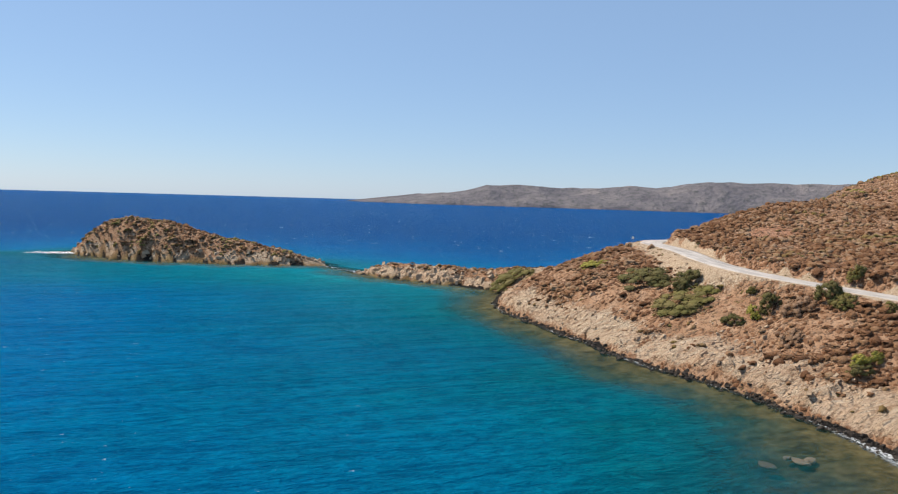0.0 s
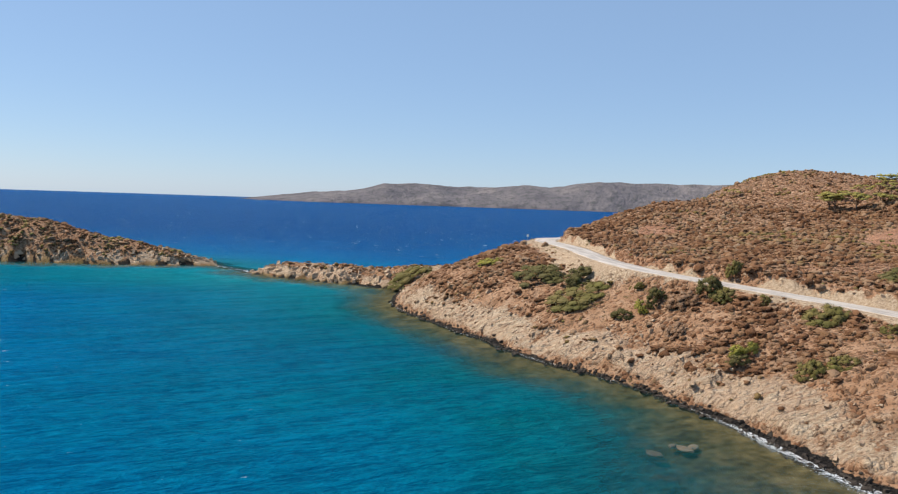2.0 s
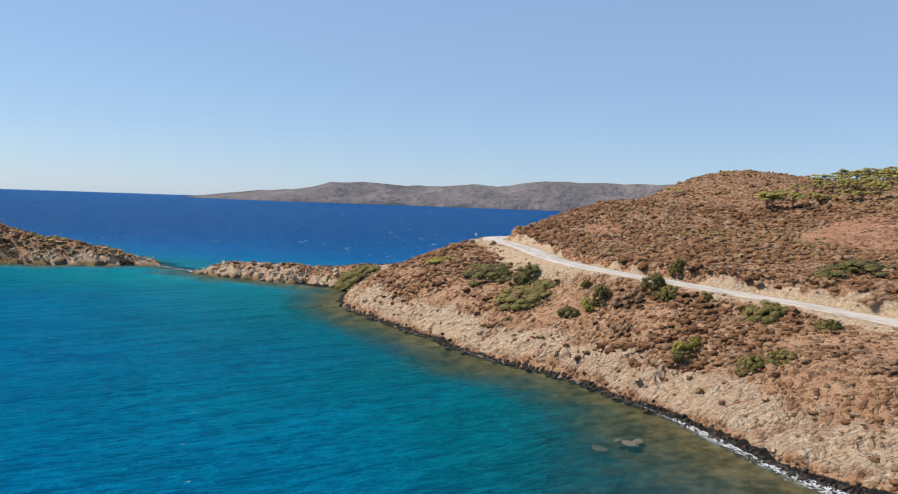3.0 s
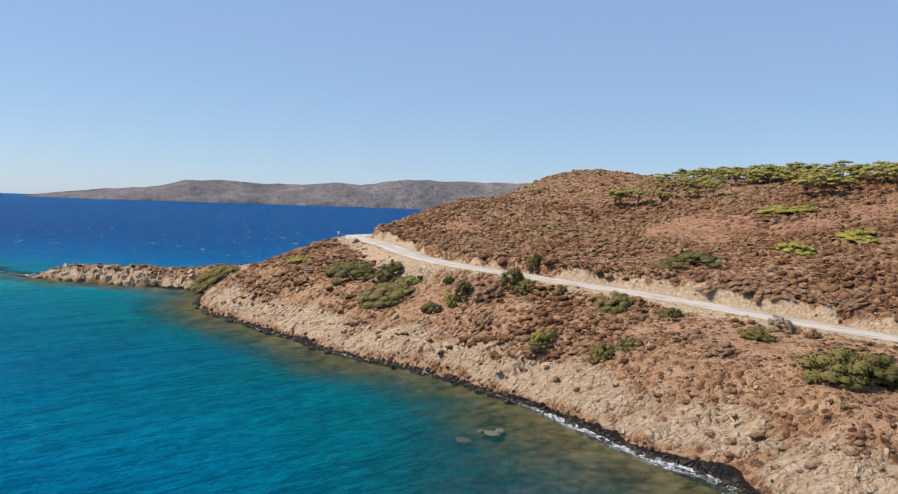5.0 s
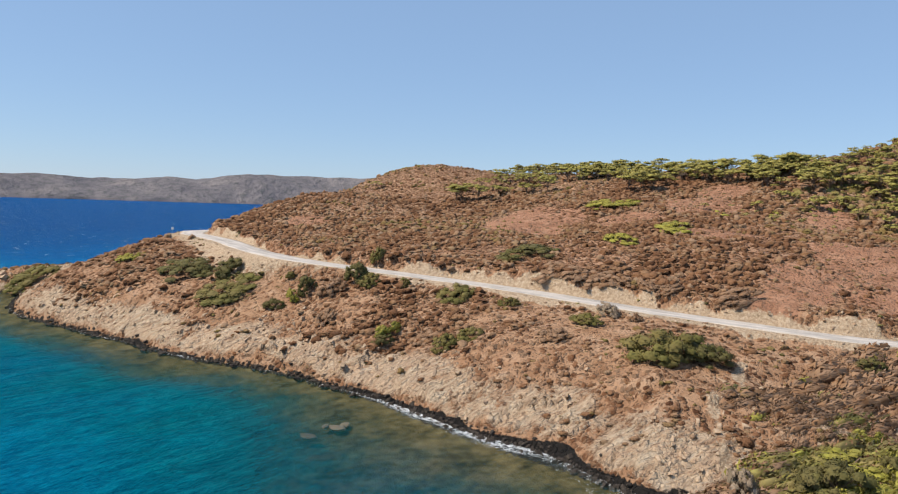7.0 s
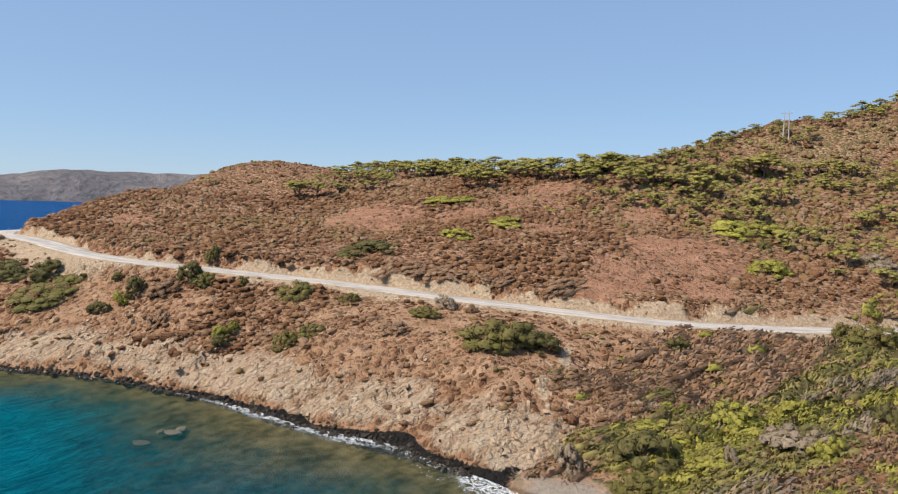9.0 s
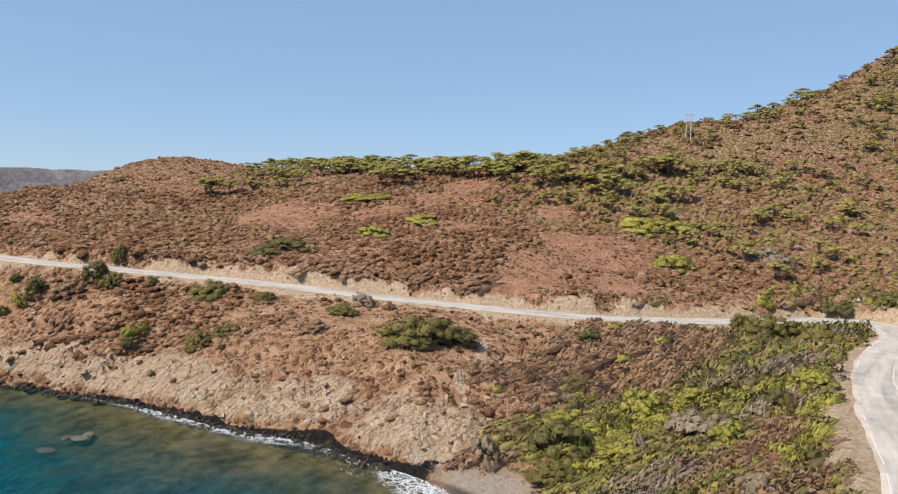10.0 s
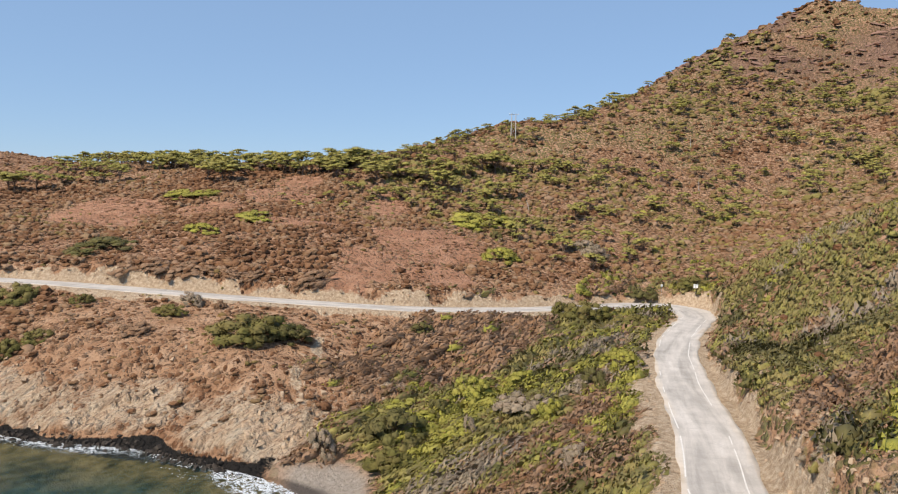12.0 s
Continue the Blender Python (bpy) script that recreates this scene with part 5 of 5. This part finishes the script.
def build_shore():
    at, out = waterline()
    n = len(at)
    # dark wet rocks at the water's edge, away from the beach
    models = [rock_mesh(k) for k in range(5)]
    for me in models:
        me.materials.append(SHORE_ROCK)
    away = np.hypot(at[:, 0] - 82, at[:, 1] - 56) > 15
    picks = [k for k in range(n) if away[k] and at[k, 1] > 62 and at[k, 1] < 275]
    g = np.random.default_rng(31)
    single = sorted(g.choice(picks, 170, replace=False))
    for j, k in enumerate(single):
        o = g.normal() * 0.9
        x, y = at[k] + out[k] * o
        r = 0.22 + 0.5 * g.random() ** 2
        ob = tagged(new("shore_boulder", models[j % 5]), "dark wet boulder at the foot of the sea slope", "rock", "boulders along the waterline")
        ob.matrix_world = Matrix.LocRotScale((x, y, max(height(x, y), -0.2) + 0.1), Euler((g.normal() * 0.3, g.normal() * 0.3, g.random() * 6)), (r * 1.3, r, r))
    m = 1700
    k = g.integers(0, n, m)
    k = k[away[k]]
    o = g.normal(size=len(k)) * 0.5 - 0.1
    p = at[k] + out[k] * o[:, None]
    z = np.maximum(land(p[:, 0], p[:, 1])[0], -0.15)
    r = 0.12 + 0.32 * g.random(len(k)) ** 2
    stuff("shore_rocks", scatter_mesh("shore_rocks", slab(), np.column_stack([p, z]), np.stack([r * 1.3, r, r * 0.8], 1), SHORE_ROCK, None, 0.2, None, 0.4),
          "dark wet broken rocks along the waterline", "rocks")
    # stones under the shallow water
    sunk = rock_mesh(9)
    sunk.materials.append(PALE_ROCK)
    for x, y, r in ((58.6, 119.6, 1.0), (60.5, 120.5, 0.8), (52.3, 117.5, 1.0), (57.2, 121.3, 0.6)):
        ob = tagged(new("sunken_boulder", sunk), "pale boulder just under the shallow water", "rock", "sunken boulders")
        ob.matrix_world = Matrix.LocRotScale((x, y, -0.85), Euler((0, 0, x)), (r * 1.3, r, 0.6))
    # foam where the swell breaks
    blob = np.array([(math.cos(a), math.sin(a), 0.0) for a in np.arange(5) * 2 * math.pi / 5] + [(0, 0, 0.02)]), np.array([(i, (i + 1) % 5, 5) for i in range(5)])
    s = np.arange(n) * 0.75
    strength = step(-0.15, 0.5, vnoise(s, 0 * s, 14, 151)) * 0.8 + 0.1
    strength = np.where(at[:, 1] > 150, strength * 0.3, strength)
    strength = np.where((at[:, 1] < 104) & (at[:, 1] > 70), np.maximum(strength, 0.55), strength)
    strength = np.where(at[:, 1] <= 70, 1.0, strength)
    k = g.integers(0, n, 34000)
    k = k[g.random(len(k)) < strength[k]]
    beachy = step(22, 10, np.hypot(at[k, 0] - 83, at[k, 1] - 62))
    o = g.random(len(k)) ** 1.4 * (1.6 + 2.2 * (at[k, 1] < 110) + 1.6 * beachy) + 0.7 * beachy * vnoise(s[k], 0 * s[k], 6, 152)
    p = at[k] + out[k] * o[:, None] + np.stack([-out[k, 1], out[k, 0]], 1) * g.uniform(-0.45, 0.45, (len(k), 1))
    web = np.abs(fbm(p[:, 0], p[:, 1], 1.7, 4, 153))
    keep = web < 0.10 - 0.016 * o + 0.05 * beachy + 0.22 * step(0.7, 0.1, o) * (0.4 + 0.6 * (at[k, 1] < 125))
    k, o, p = k[keep], o[keep], p[keep]
    r = 0.03 + 0.045 * g.random(len(k)) ** 2
    way = np.arctan2(out[k, 0], -out[k, 1])
    stuff("surf_foam", scatter_mesh("surf_foam", blob, np.column_stack([p, np.full(len(k), 0.05) + 0.05 * g.random(len(k))]), np.stack([r * 1.8, r, r * 0 + 0.3], 1), FOAM, None, 0.3, way),
          "white broken surf along the rocks and the beach", "foam")
    # surf round the islet's western tip and over the bar
    spots = []
    for _ in range(1100):
        a = g.random() ** 2.2
        spots.append((-219 - 24 * a + g.normal() * 2.0, 446 - 6 * a + g.normal() * (5.0 - 2.0 * a), 0.06))
    for _ in range(110):
        a = g.random()
        spots.append((-68 + 24 * a + g.normal() * 1.0, 412 - 30 * a + g.normal() * 2.0, 0.06))
    q = np.array(spots)
    r = 0.10 + 0.3 * g.random(len(q)) ** 2
    stuff("surf_foam", scatter_mesh("surf_foam", blob, q, np.stack([r * 2.2, r, r * 0 + 0.3], 1), FOAM, None, 0.3, 0.2 * g.normal(size=len(q))), "white surf off the islet's tip", "foam")


# ---- signs, poles, dead wood ----
def build_sign(x, y, turn, tall, plate, label):
    root = tagged(new("road_sign"), label, "sign", "signs along the road")
    root.matrix_world = pose(x, y, height(x, y) - 0.05, 0, 0, turn)
    v, f = tube([(0, 0, -0.3), (0, 0, tall * 0.5), (0, 0, tall)], (0.045, 0.045, 0.045), 8)
    part("post", mesh_from("post", v, f, STEEL), root, "grey steel post")
    v, f = box((plate[0], 0.03, plate[1]), (0, -0.06, tall - plate[1] / 2), 0.01)
    board = part("plate", mesh_from("plate", v, f, SIGN_WHITE), root, "white sheet-metal plate")
    v, f = box((plate[0] * 0.9, 0.02, 0.06), (0, -0.03, tall - plate[1] * 0.3))
    part("clamp", mesh_from("clamp", v, f, STEEL), board)


def build_pylon(x, y, turn):
    root = tagged(new("utility_pylon"), "pale twin-pole power pylon on the hillside", "pylon")
    root.matrix_world = pose(x, y, height(x, y), 0, 0, turn)
    for side in (-1, 1):
        v, f = tube([(side * 1.15, 0, -0.8), (side * 1.05, 0, 6), (side * 0.95, 0, 12.6)], (0.24, 0.2, 0.16), 8)
        part("pole", mesh_from("pole", v, f, CONCRETE), root)
    for z, w in ((11.9, 4.6),):
        v, f = box((w, 0.16, 0.2), (0, 0, z), 0.02)
        part("crossarm", mesh_from("crossarm", v, f, STEEL), root, "steel crossarm")
    for z0, z1 in ((2.5, 6.0), (6.0, 9.5)):
        v, f = joined([tube([(-1.0, 0, z0), (1.0, 0, z1)], (0.04, 0.04), 5), tube([(1.0, 0, z0), (-1.0, 0, z1)], (0.04, 0.04), 5)])
        part("brace", mesh_from("brace", v, f, STEEL), root)
    for k in (-2.1, 0, 2.1):
        v, f = tube([(k, 0, 12.0), (k, 0, 12.2), (k, 0, 12.35), (k, 0, 12.5)], (0.06, 0.12, 0.08, 0.1), 8)
        part("insulator", mesh_from("insulator", v, f, SIGN_WHITE), root)


def build_snag(x, y, tall, lean, seed):
    g = random.Random(seed)
    root = tagged(new("dead_tree"), "bleached leafless dead pine trunk on the slope", "dead tree", "dead trees")
    root.matrix_world = pose(x, y, height(x, y), 0, 0, seed * 40)
    v, f = tube([(0, 0, -0.3), (lean * 0.4, 0.1, tall * 0.5), (lean, 0, tall)], (0.16, 0.11, 0.03), 6)
    part("trunk", mesh_from("trunk", v, f, DEAD_WOOD), root)
    for k in range(4):
        z, a, r = tall * g.uniform(0.4, 0.85), g.uniform(0, 6.28), g.uniform(0.5, 1.2)
        v, f = tube([(lean * z / tall * 0.9, 0, z), (lean * z / tall + r * 0.6 * math.cos(a), r * 0.6 * math.sin(a), z + 0.3), (lean * z / tall + r * math.cos(a), r * math.sin(a), z + 0.25)], (0.05, 0.03, 0.012), 5)
        part("branch", mesh_from("branch", v, f, DEAD_WOOD), root)


build_bushes()
build_pines()
build_sign(68.5, 278, 12, 2.6, (0.9, 0.9), "small white sign on a post at the cape bend")
build_sign(202, 22.5, 85, 3.0, (1.15, 0.95), "white rectangular sign on a post at the bend")
build_sign(204, 31.5, 75, 3.2, (0.55, 0.6), "small weathered sign on a tall post by the bend")
build_pylon(338, 126, -60)
for spot in ((338, 40, 5.5, 0.5, 1), (277, 62, 4.5, -0.6, 2), (262, 90, 4.0, 1.2, 3), (300, 70, 4.2, 0.8, 4), (392, 52, 6.0, 0.3, 5), (262, 118, 3.6, 1.3, 6)):
    build_snag(*spot)
build_shore()
build_outcrops()
build_bank_rubble()
build_scrub()
build_undergrowth()
build_verge_tufts()
build_flank_shrubs()
